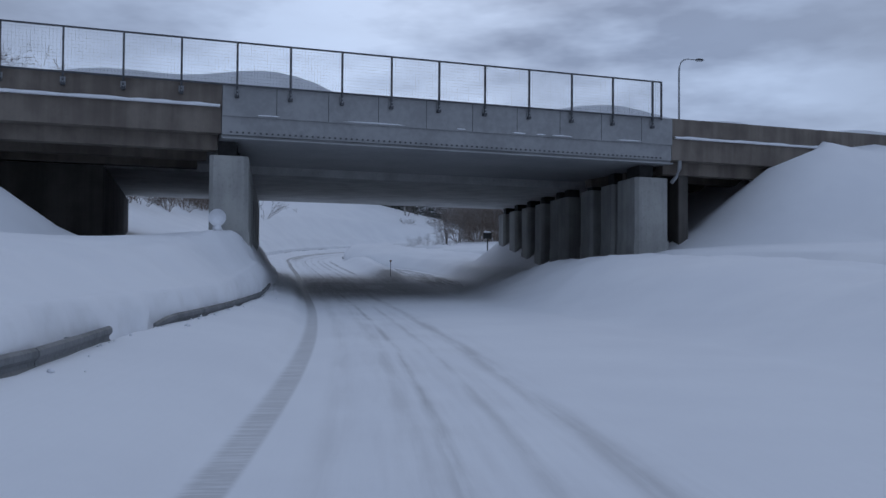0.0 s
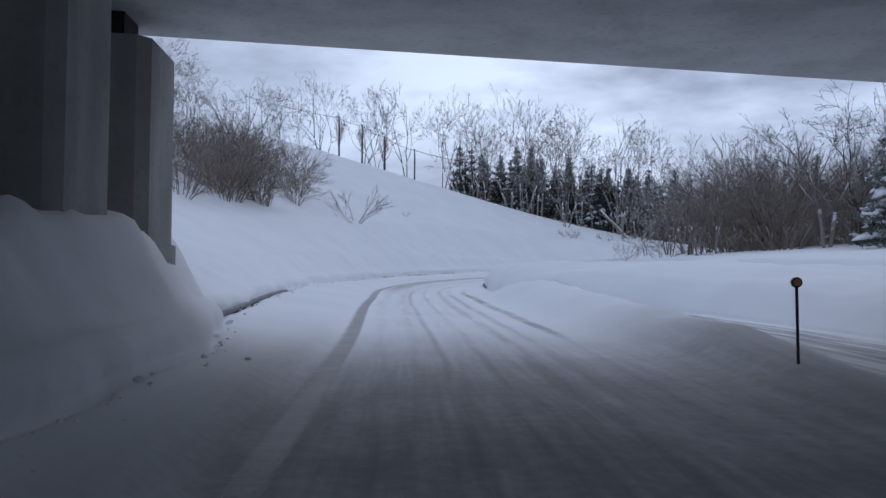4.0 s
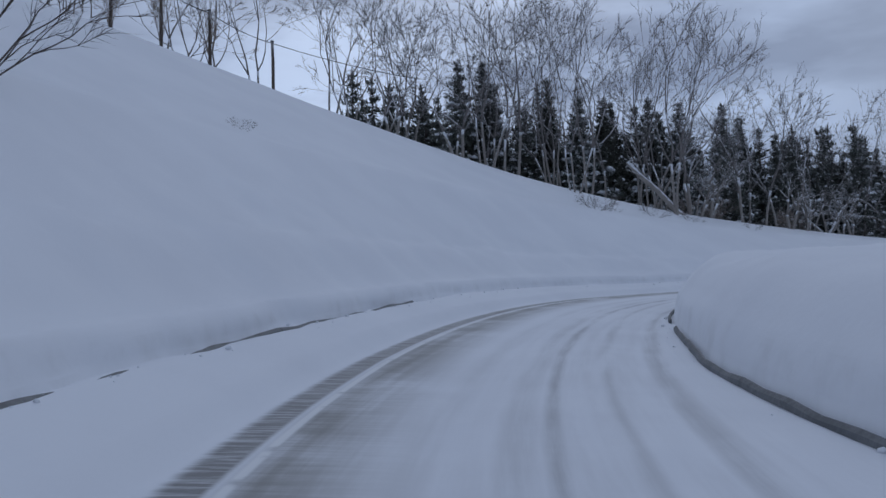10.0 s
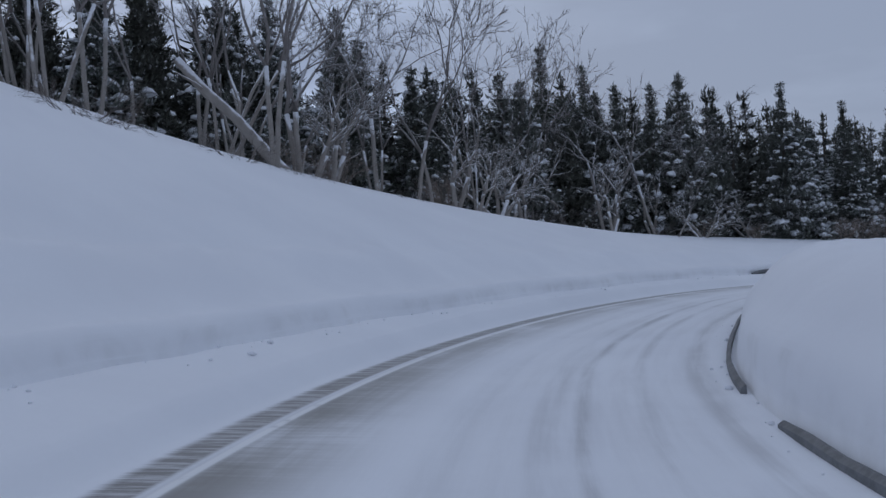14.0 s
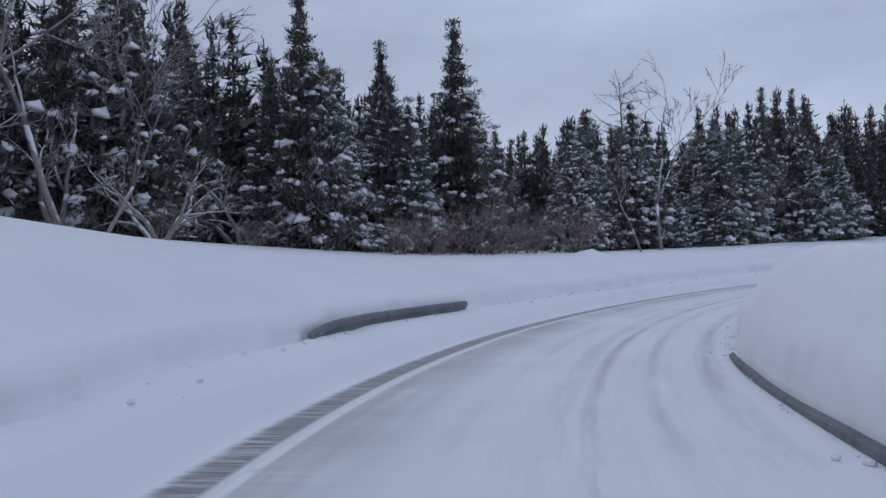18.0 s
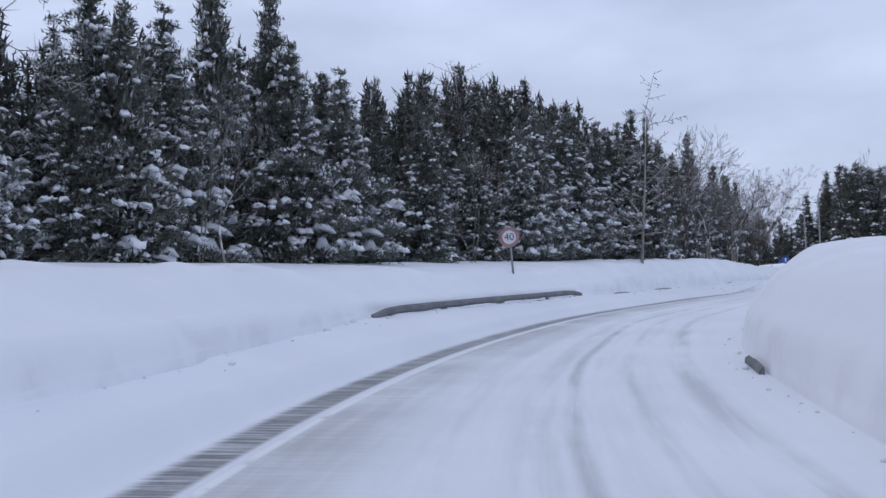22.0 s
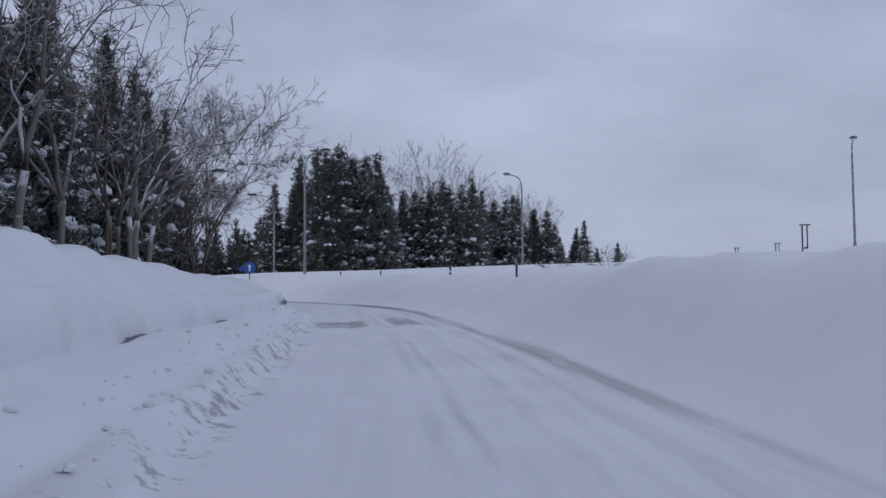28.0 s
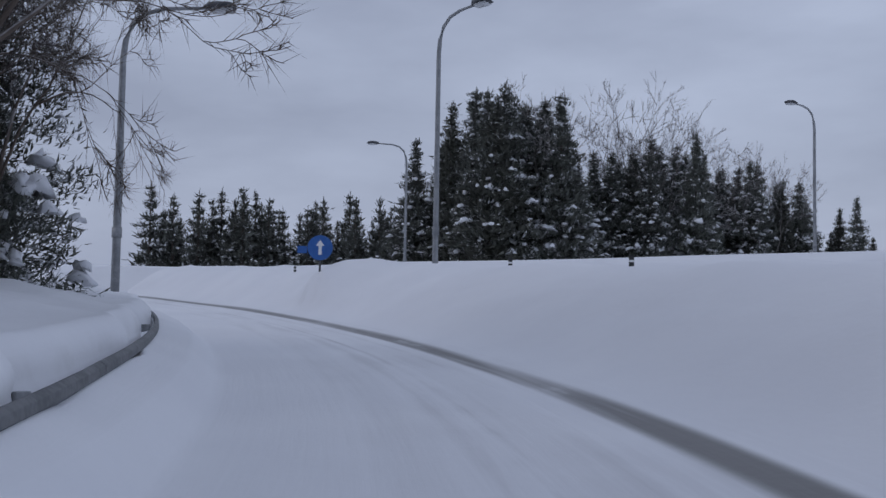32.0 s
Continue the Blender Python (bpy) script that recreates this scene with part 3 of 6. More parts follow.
    h = np.where(ru > 0, rb, h + np.where(ru > -1.6, sm(s, 234, 244) * edge, 0))
    # a low tongue of snow between the ramp and the side track
    tongue = sm(s, 55, 64) * (1 - sm(s, 84, 94))
    h = h + tongue * np.interp(s, (56, 66, 84), (0.42, 0.5, 0.75)) * np.exp(-np.abs((lat - np.interp(s, (56, 66, 84, 92), (4.8, 5.0, 5.3, 5.0))) / np.interp(s, (56, 84), (0.75, 1.3))) ** 2.6) * (1 + 0.12 * wob(s, lat, 1.3))
    # ruts
    lane = (lat > e) & (ru < 0)
    for c in (0.75, -0.35, 1.75):
        h = h - np.where(lane, 0.022 * np.exp(-(((lat - c) / 0.16) ** 2)), 0) + np.where(lane, 0.014 * np.exp(-(((lat - c - 0.38) / 0.14) ** 2)), 0)
    return h


def at_road(s, lat):
    """The place at s metres along and lat metres to the right, on the snow."""
    x, y, z, bank = (np.interp(s, RS, RC[:, k]) for k in range(4))
    tx, ty = np.interp(s, RS, TAN[:, 0]), np.interp(s, RS, TAN[:, 1])
    px, py = x + ty * lat, y - tx * lat
    pz = z + np.tan(np.radians(bank)) * np.clip(lat, -5, 5) + profile(s, lat)
    pz = pz + 0.85 * np.exp(-((px - 145.3) ** 2 + (py - 124.3) ** 2) / 3.2) * sm(lat - RIGHT(s), 0.0, 0.8)
    pz = pz + 0.20 * np.exp(-((px - 108.1) ** 2 + (py - 131.85) ** 2) / 9.0) * sm(lat - RIGHT(s), 0.3, 1.6)
    e = embankment(px, py)
    pz = np.where((lat < -6) | (lat > 8.5), np.maximum(pz, e), pz)
    return px, py, pz


def road_of(x, y):
    """Metres along and to the right of the road for places in the plan."""
    s, lat = np.empty(len(x)), np.empty(len(x))
    for a in range(0, len(x), 4000):
        dx, dy = x[a : a + 4000, None] - RC[None, :, 0], y[a : a + 4000, None] - RC[None, :, 1]
        i = (dx * dx + dy * dy).argmin(1)
        j = np.arange(len(i))
        s[a : a + 4000] = RS[i]
        side = dx[j, i] * TAN[i, 1] - dy[j, i] * TAN[i, 0]
        lat[a : a + 4000] = np.sign(side) * np.hypot(dx[j, i], dy[j, i])
    return s, lat


def land(x, y):
    """Height of the open land away from the road."""
    x, y = np.asarray(x, float).ravel(), np.asarray(y, float).ravel()
    step_ = RC[::20]
    z = np.zeros(len(x))
    wsum = np.zeros(len(x))
    for c in step_:
        w = 1.0 / ((x - c[0]) ** 2 + (y - c[1]) ** 2 + 16.0) ** 1.6
        z += w * c[2]
        wsum += w
    z /= wsum
    s, lat = road_of(x, y)
    d = np.abs(lat)
    right = RIGHT_H(s) + 0.03 * np.clip(d - 6, 0, 40) + 0.55 * sm(s, 274, 290) * sm(d, 9.5, 16)
    left = hill(s, np.minimum(d, 45.0))
    g = z + np.where(lat > 0, right, left) + 0.25 * wob(x, y, 0.11) * sm(d, 10, 40)
    return np.maximum(g, embankment(x, y)), s, lat


def ground_at(x, y):
    z, s, lat = land([x], [y])
    if -44 < lat[0] < 8.5 and -38 < s[0] < 340:
        return float(at_road(s[0], lat[0])[2])
    return float(z[0])


def mesh_object(name, verts, faces, mat, parent=None, smooth=True):
    me = bpy.data.meshes.new(name)
    me.from_pydata([tuple(map(float, v)) for v in verts] if not isinstance(verts, list) else verts, [], faces)
    me.materials.append(mat)
    if smooth:
        me.polygons.foreach_set("use_smooth", [True] * len(me.polygons))
    ob = new(name, me)
    if parent is not None:
        ob.parent = parent
    return ob


def grid_faces(n, m, flip=False):
    a = (np.arange(n - 1)[:, None] * m + np.arange(m - 1)[None, :]).ravel()
    f = np.stack([a, a + 1, a + m + 1, a + m], 1)
    return (f[:, ::-1] if flip else f).tolist()


def ribbon(name, s_rows, lat_of, mat, uv=False, lean=None):
    """A strip of ground along the road; lat_of gives the crosswise places at each s."""
    lats = np.array([lat_of(s) for s in s_rows])
    ss = np.repeat(s_rows[:, None], lats.shape[1], 1)
    x, y, z = at_road(ss.ravel(), lats.ravel())
    if lean:
        x, y, _ = at_road(ss.ravel(), lats.ravel() + lean(ss.ravel(), lats.ravel()))
    ob = mesh_object(name, np.stack([x, y, z], 1), grid_faces(len(s_rows), lats.shape[1]), mat)
    if uv:
        me = ob.data
        idx = np.empty(len(me.loops), int)
        me.loops.foreach_get("vertex_index", idx)
        for key, u in (("edge", lats.ravel() - EDGE(ss.ravel())), ("middle", lats.ravel())):
            layer = me.uv_layers.new(name=key)
            layer.data.foreach_set("uv", np.stack([u[idx], ss.ravel()[idx]], 1).ravel())
    return ob


def road_end(s):
    return RIGHT(s) - 0.3


def bank_foot(s):
    return min(LEFT(s) + 0.35, EDGE(s) - 0.9)


S_ROWS = np.r_[np.arange(-38, 326, 0.4), np.arange(326, 344, 2.0)]
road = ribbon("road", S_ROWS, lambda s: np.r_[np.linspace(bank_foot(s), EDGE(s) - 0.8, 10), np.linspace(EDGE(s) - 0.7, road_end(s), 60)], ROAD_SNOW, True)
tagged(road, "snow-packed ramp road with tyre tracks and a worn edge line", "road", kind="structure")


def left_rows(s):
    e = left_edge(s)
    return np.r_[np.linspace(bank_foot(s), e + 0.14, 5)[:-1], np.linspace(e + 0.14, e - 0.34, 20), np.linspace(e - 0.42, LEFT(s) - 2.2, 14), np.linspace(LEFT(s) - 2.5, -9.0, 10), np.linspace(-9.8, -46, 34)][::-1]


def overhang_left(s, lat):
    up = left_edge(s) - lat
    return 0.13 * np.exp(-(((up - 0.13) / 0.09) ** 2)) * np.clip(0.6 + 0.6 * wob(s, 0 * s, 0.8) + 0.25 * wob(s, 0 * s, 3.1), 0, 1.2)


bank_l = ribbon("snow_bank_left", S_ROWS, left_rows, SNOW, False, overhang_left)
tagged(bank_l, "ploughed snow bank and snow-covered hillside beside the ramp", "snow bank", kind="structure")


def overhang_right(s, lat):
    ru = lat - right_edge(s)
    return -0.10 * np.exp(-(((ru - 0.16) / 0.10) ** 2)) * (sm(s, 96, 108) - sm(s, 224, 232)) * np.clip(0.6 + 0.7 * wob(s, 0 * s, 0.5, 1.0), 0, 1)


bank_r = ribbon("snow_bank_right", S_ROWS, lambda s: np.r_[np.linspace(road_end(s), right_edge(s) - 0.1, 3)[:-1], np.linspace(right_edge(s) - 0.1, right_edge(s) + 0.4, 16), np.linspace(right_edge(s) + 0.46, RIGHT(s) + 1.6, 14), np.linspace(RIGHT(s) + 1.9, RIGHT(s) + 6.5, 14)], SNOW, False, overhang_right)
tagged(bank_r, "rounded ploughed snow bank along the inside of the bend", "snow bank", kind="structure")


def make_ground():
    fine = np.arange(-90, 231, 3.0)
    out = np.array([5, 12, 25, 45, 80, 140, 260, 500, 1000, 2000.0])
    gx = np.r_[-90 - out[::-1], fine, 230 + out]
    fy = np.arange(-70, 241, 3.0)
    gy = np.r_[-70 - out[::-1], fy, 240 + out]
    X_, Y_ = np.meshgrid(gx, gy, indexing="ij")
    z, s, lat = land(X_.ravel(), Y_.ravel())
    inside = (lat > -43) & (lat < RIGHT(s) + 5.6) & (s > -37) & (s < 341)
    low = at_road(s, lat)[2] - 2.6
    z = np.where(inside, np.minimum(low, np.where(np.abs(lat) < 11, np.interp(s, RS, RC[:, 2]) - 1.6, 1e9)), z)
    edge_ = (lat >= RIGHT(s) + 5.6) & (lat < RIGHT(s) + 9) & (s > -37) & (s < 341)
    z = np.where(edge_, z - 0.08, z)
    ob = mesh_object("ground", np.stack([X_.ravel(), Y_.ravel(), z], 1), grid_faces(len(gx), len(gy), True), SNOW)
    return tagged(ob, "wide snow-covered ground", "snow field", kind="structure")


ground = make_ground()

# ---- building blocks ----


def part(name, geo, mat, parent, label="", smooth=False):
    ob = mesh_object(name, geo[0], geo[1], mat, parent, smooth)
    return tagged(ob, label)


def thing(name, m, label, category, group=""):
    ob = new(name)
    ob.matrix_world = m
    return tagged(ob, label, category, group)


def box(x0, x1, y0, y1, z0, z1, c=0.0, skew=0.0):
    """A box with its upright edges cut by c; skew shifts x with y."""
    if c:
        ring = [(x0 + c, y0), (x1 - c, y0), (x1, y0 + c), (x1, y1 - c), (x1 - c, y1), (x0 + c, y1), (x0, y1 - c), (x0, y0 + c)]
    else:
        ring = [(x0, y0), (x1, y0), (x1, y1), (x0, y1)]
    n = len(ring)
    v = [(x + skew * (y - y0), y, z) for z in (z0, z1) for x, y in ring]
    f = [tuple(range(n))[::-1], tuple(range(n, 2 * n))] + [(i, (i + 1) % n, n + (i + 1) % n, n + i) for i in range(n)]
    return v, f


def merged(*geos):
    v, f = [], []
    for gv, gf in geos:
        o = len(v)
        v += list(gv)
        f += [tuple(i + o for i in q) for q in gf]
    return v, f


def tube(points, radii, sides=6):
    """A tapered tube along points."""
    pts = [Vector(p) for p in points]
    if isinstance(radii, (int, float)):
        radii = [radii] * len(pts)
    v, f = [], []
    for i, p in enumerate(pts):
        d = (pts[min(i + 1, len(pts) - 1)] - pts[max(i - 1, 0)]).normalized()
        a = d.cross(Vector((0.31, 0.17, 1.0)) if abs(d.z) < 0.9 else Vector((1, 0.1, 0))).normalized()
        b = d.cross(a)
        for k in range(sides):
            t = 2 * math.pi * k / sides
            v.append(tuple(p + (a * math.cos(t) + b * math.sin(t)) * radii[i]))
    for i in range(len(pts) - 1):
        for k in range(sides):
            f.append((i * sides + k, i * sides + (k + 1) % sides, (i + 1) * sides + (k + 1) % sides, (i + 1) * sides + k))
    f += [tuple(range(sides))[::-1], tuple(range((len(pts) - 1) * sides, len(pts) * sides))]
    return v, f


def disc(r, y0, y1, z, sides=28, r2=None):
    """A round plate that faces -y, centred at height z."""
    v = [(r * math.cos(2 * math.pi * k / sides), y, z + r * math.sin(2 * math.pi * k / sides)) for y in (y0, y1) for k in range(sides)]
    f = [(k, (k + 1) % sides, sides + (k + 1) % sides, sides + k) for k in range(sides)] + [tuple(range(sides)), tuple(range(sides, 2 * sides))[::-1]]
    return v, f


def annulus(r0, r1, y0, y1, z, sides=28):
    v, f = [], []
    for r, y in ((r0, y0), (r1, y0), (r1, y1), (r0, y1)):
        v += [(r * math.cos(2 * math.pi * k / sides), y, z + r * math.sin(2 * math.pi * k / sides)) for k in range(sides)]
    for q in range(4):
        for k in range(sides):
            a, b = q * sides, ((q + 1) % 4) * sides
            f.append((a + k, a + (k + 1) % sides, b + (k + 1) % sides, b + k))
    return v, f


def lump(rng, c, r, flat=0.55, seg=7, rings=4):
    """A soft uneven cap of snow round c."""
    v, f = [], []
    ph = rng.random(6) * 6.28
    for i in range(rings + 1):
        t = math.pi * i / rings
        for k in range(seg):
            a = 2 * math.pi * k / seg
            q = r * (1 + 0.22 * math.sin(2 * a + ph[0]) + 0.15 * math.sin(3 * a + ph[1] + 2 * t))
            v.append((c[0] + q * math.sin(t) * math.cos(a), c[1] + q * math.sin(t) * math.sin(a), c[2] + r * flat * math.cos(t) * (1.0 if t < 1.7 else 0.45)))
    for i in range(rings):
        for k in range(seg):
            f.append((i * seg + k, (i + 1) * seg + k, (i + 1) * seg + (k + 1) % seg, i * seg + (k + 1) % seg))
    return v, f


def text_mesh(body, size, depth):
    c = bpy.data.curves.new("lettering", "FONT")
    c.body, c.size, c.extrude, c.align_x, c.align_y = body, size, depth, "CENTER", "CENTER"
    tmp = bpy.data.objects.new("lettering", c)
    scene.collection.objects.link(tmp)
    me = bpy.data.meshes.new_from_object(tmp.evaluated_get(bpy.context.evaluated_depsgraph_get()))
    v, f = [(p.co.x, -p.co.z, p.co.y) for p in me.vertices], [tuple(q.vertices) for q in me.polygons]
    bpy.data.objects.remove(tmp)
    bpy.data.curves.remove(c)
    return v, f


def along(s, lat, dz=0.0):
    x, y, z = at_road(s, lat)
    i = int(np.abs(RS - s).argmin())
    return Vector((float(x), float(y), float(z) + dz)), math.degrees(math.atan2(TAN[i, 1], TAN[i, 0])) - 90


# ---- the bridge ----


def make_bridge():
    b = thing("highway_bridge", pose(0, 0, 0, 0, 0, 21), "grey highway bridge on rows of concrete columns, with a mesh fence", "bridge")
    k = 0.194
    near, far = (35.6, 44.2), (46.4, 62.4)
    # decks: near one of steel over the road, far one of concrete
    girder = part("near_girder", box(4.9, 24.5, 35.75, 44.2, 6.72, 7.0), STEEL_PAINT, b, "flat-bottomed grey steel girder")
    part("girder_web", box(4.9, 24.5, 35.75, 36.2, 7.003, 7.79), STEEL_PAINT, girder)
    part("girder_web", box(4.9, 24.5, 43.7, 44.2, 7.003, 7.79), STEEL_PAINT, girder)
    for x0, x1 in ((-14, 4.85), (24.55, 40)):
        span = part("near_side_span", box(x0, x1, 35.9, 44.0, 6.9, 7.79), CONCRETE_BROWN, b, "brown stained concrete side span")
        for y0 in (36.4, 39.6, 42.8):
            part("beam", box(x0, x1, y0, y0 + 0.6, 6.35, 6.898), CONCRETE_BROWN, span)
    part("far_slab", box(-14, 46, far[0], far[1], 6.58, 7.7), CONCRETE_SOFFIT, b, "pale concrete slab")
    # added lid in the bearings' black, so the gap between the decks stays dark
    part("joint_cover", box(-14, 46, 44.2, far[0], 7.45, 7.7), BEARING, b)
    part("near_deck_top", box(-14, 40, 35.7, 44.2, 7.8, 8.05), CONCRETE, b)
    # fascia
    part("fascia_panel", merged(box(4.9, 24.5, 35.58, 35.74, 7.55, 8.72), box(4.9, 24.5, 35.66, 35.745, 6.86, 7.56)), STEEL_PAINT, b, "grey fascia panel")
    for i in range(9):
        part("fascia_seam", box(6.9 + i * 2.0, 6.92 + i * 2.0, 35.572, 35.60, 7.56, 8.71), DARK_STEEL, b)
    tagged(part("bolted_seam", merged(*[box(5.2 + i * 0.22, 5.27 + i * 0.22, 35.63, 35.70, 6.93, 6.99) for i in range(86)]), DARK_STEEL, b), kind="stuff")
    part("girder_flange", box(4.9, 24.5, 35.52, 35.9, 6.70, 6.76), STEEL_PAINT, b)
    part("parapet", merged(box(-14, 4.88, 35.6, 35.9, 7.86, 8.74), box(-14, 4.88, 35.66, 35.9, 6.9, 7.86)), CONCRETE_BROWN, b, "weathered brown parapet")
    part("parapet", merged(box(24.52, 42, 35.6, 35.9, 7.86, 8.74), box(24.52, 42, 35.66, 35.9, 6.9, 7.86)), CONCRETE_BROWN, b, "weathered brown parapet")
    part("parapet", box(-14, 46, far[1] - 0.3, far[1], 7.7, 8.7), CONCRETE, b)
    rng = np.random.default_rng(5)
    for x0, x1 in ((-14, 4.85), (24.6, 42)):
        v = []
        for x in np.arange(x0, x1, 0.4):
            w, h = 0.10 + 0.05 * rng.random(), 0.07 + 0.05 * rng.random()
            v += [(x, 35.6, 7.84), (x, 35.6 - w, 7.85), (x, 35.6 - w * 0.7, 7.86 + h), (x, 35.6, 7.88 + h)]
        n = len(v) // 4
        part("ledge_snow", (v, [(i * 4 + q, i * 4 + (q + 1) % 4, i * 4 + 4 + (q + 1) % 4, i * 4 + 4 + q) for i in range(n - 1) for q in range(4)]), CLUMP, b, "line of snow on the ledge", True)
    for x, w in ((6.6, 1.1), (10.8, 2.9), (14.4, 0.5), (17.0, 0.6), (18.0, 0.5), (19.0, 0.9), (22.3, 1.4)):
        part("ledge_snow", lump(rng, (0, 0, 0), 1.0), CLUMP, b, "", True).matrix_basis = Matrix.Translation((x, 35.57, 7.62)) @ Matrix.Diagonal((w / 2, 0.06, 0.07, 1))
    # drifted snow on the decks behind the fence
    v, xs = [], np.arange(-14, 42, 0.7)
    for x in xs:
        h = 8.95 + 0.22 * math.sin(x * 0.35) + 0.16 * math.sin(x * 0.9 + 1) + (0.35 if 2 < x < 9 else 0) * math.exp(-((x - 6) / 2.5) ** 2)
        v += [(x, 35.95, 8.05), (x, 36.0, h - 0.12), (x, 36.8, h), (x, 39.5, h - 0.4)]
    part("deck_snow", (v, [(i * 4 + q, i * 4 + 4 + q, i * 4 + 5 + q, i * 4 + 1 + q) for i in range(len(xs) - 1) for q in range(3)]), SNOW, b, "ploughed snow along the deck's edge", True)
    # fence
    for i in range(-4, 10):
        x = 5.41 + 2.0 * i
        post = part("fence_post", merged(box(x - 0.035, x + 0.035, 35.44, 35.52, 8.25, 10.28), box(x - 0.07, x + 0.07, 35.42, 35.58, 8.22, 8.34)), DARK_STEEL, b)
        part("bracket", merged(box(x - 0.09, x + 0.09, 35.50, 35.58, 8.30, 8.52), tube([(x, 35.50, 8.34), (x, 35.40, 8.34)], 0.03, 6), tube([(x, 35.50, 8.47), (x, 35.40, 8.47)], 0.03, 6)), GALV, post)
    x_end = 5.41 + 2.0 * 9 + 0.45
    part("fence_post", box(x_end - 0.03, x_end + 0.03, 35.44, 35.52, 8.6, 10.28), DARK_STEEL, b)
    part("top_rail", box(-3.2, x_end, 35.45, 35.51, 10.25, 10.31), DARK_STEEL, b)
    part("bottom_rail", box(-3.2, x_end, 35.45, 35.51, 8.66, 8.72), DARK_STEEL, b)
    wires = [box(x - 0.002, x + 0.002, 35.477, 35.481, 8.7, 10.27) for x in np.arange(-3.2, x_end, 0.12)]
    wires += [box(-3.2, x_end, 35.478, 35.482, z - 0.002, z + 0.002) for z in np.arange(8.84, 10.2, 0.12)]
    tagged(part("fence_mesh", merged(*wires), GALV, b, "fine wire mesh"), kind="stuff")
    # column rows
    starts = ((36.0, 2.4), (39.3, 1.7), (42.4, 1.7), (46.4, 1.6), (48.0, 1.6), (51.1, 1.7), (54.25, 1.7), (57.45, 1.75), (60.7, 1.6))
    for u0, w, side in ((5.95, 1.45, -1), (23.05, 1.5, 1)):
        for v0, ln in starts:
            a = u0 + k * (v0 - 36)
            x0, x1 = (a - w, a) if side < 0 else (a, a + w)
            if v0 == 36.0:
                x0, x1 = (4.5, 5.95) if side < 0 else (22.9, 24.6)
            c = part("column", box(x0, x1, v0, v0 + ln, -0.5, 6.12, 0.16, k), CONCRETE, b)
            part("plinth", box(x0 - 0.05, x1 + 0.05, v0 - 0.05, v0 + ln + 0.05, -0.5, 3.3, 0.18, k), CONCRETE, c)
            part("bearing", box((x0 + x1) / 2 - 0.35, (x0 + x1) / 2 + 0.35, v0 + 0.5, v0 + ln - 0.4, 6.12, 6.6 if v0 > 46 else 6.72, 0, k), BEARING, c)
        xw = (u0 - w - 1.6, u0 - w - 1.1) if side < 0 else (u0 + w + 0.6, u0 + w + 1.1)
        if side > 0:
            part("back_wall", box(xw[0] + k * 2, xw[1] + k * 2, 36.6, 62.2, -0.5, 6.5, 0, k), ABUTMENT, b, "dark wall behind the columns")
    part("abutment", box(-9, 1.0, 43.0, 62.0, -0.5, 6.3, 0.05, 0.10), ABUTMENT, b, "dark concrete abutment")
    part("drain_pipe", tube([(25.0, 35.75, 7.7), (25.0, 35.75, 6.55), (24.86, 35.8, 6.2), (24.66, 35.9, 5.9)], 0.09, 8), GALV, b, "pale drain pipe", True)
    return b


make_bridge()

# ---- roadside things ----


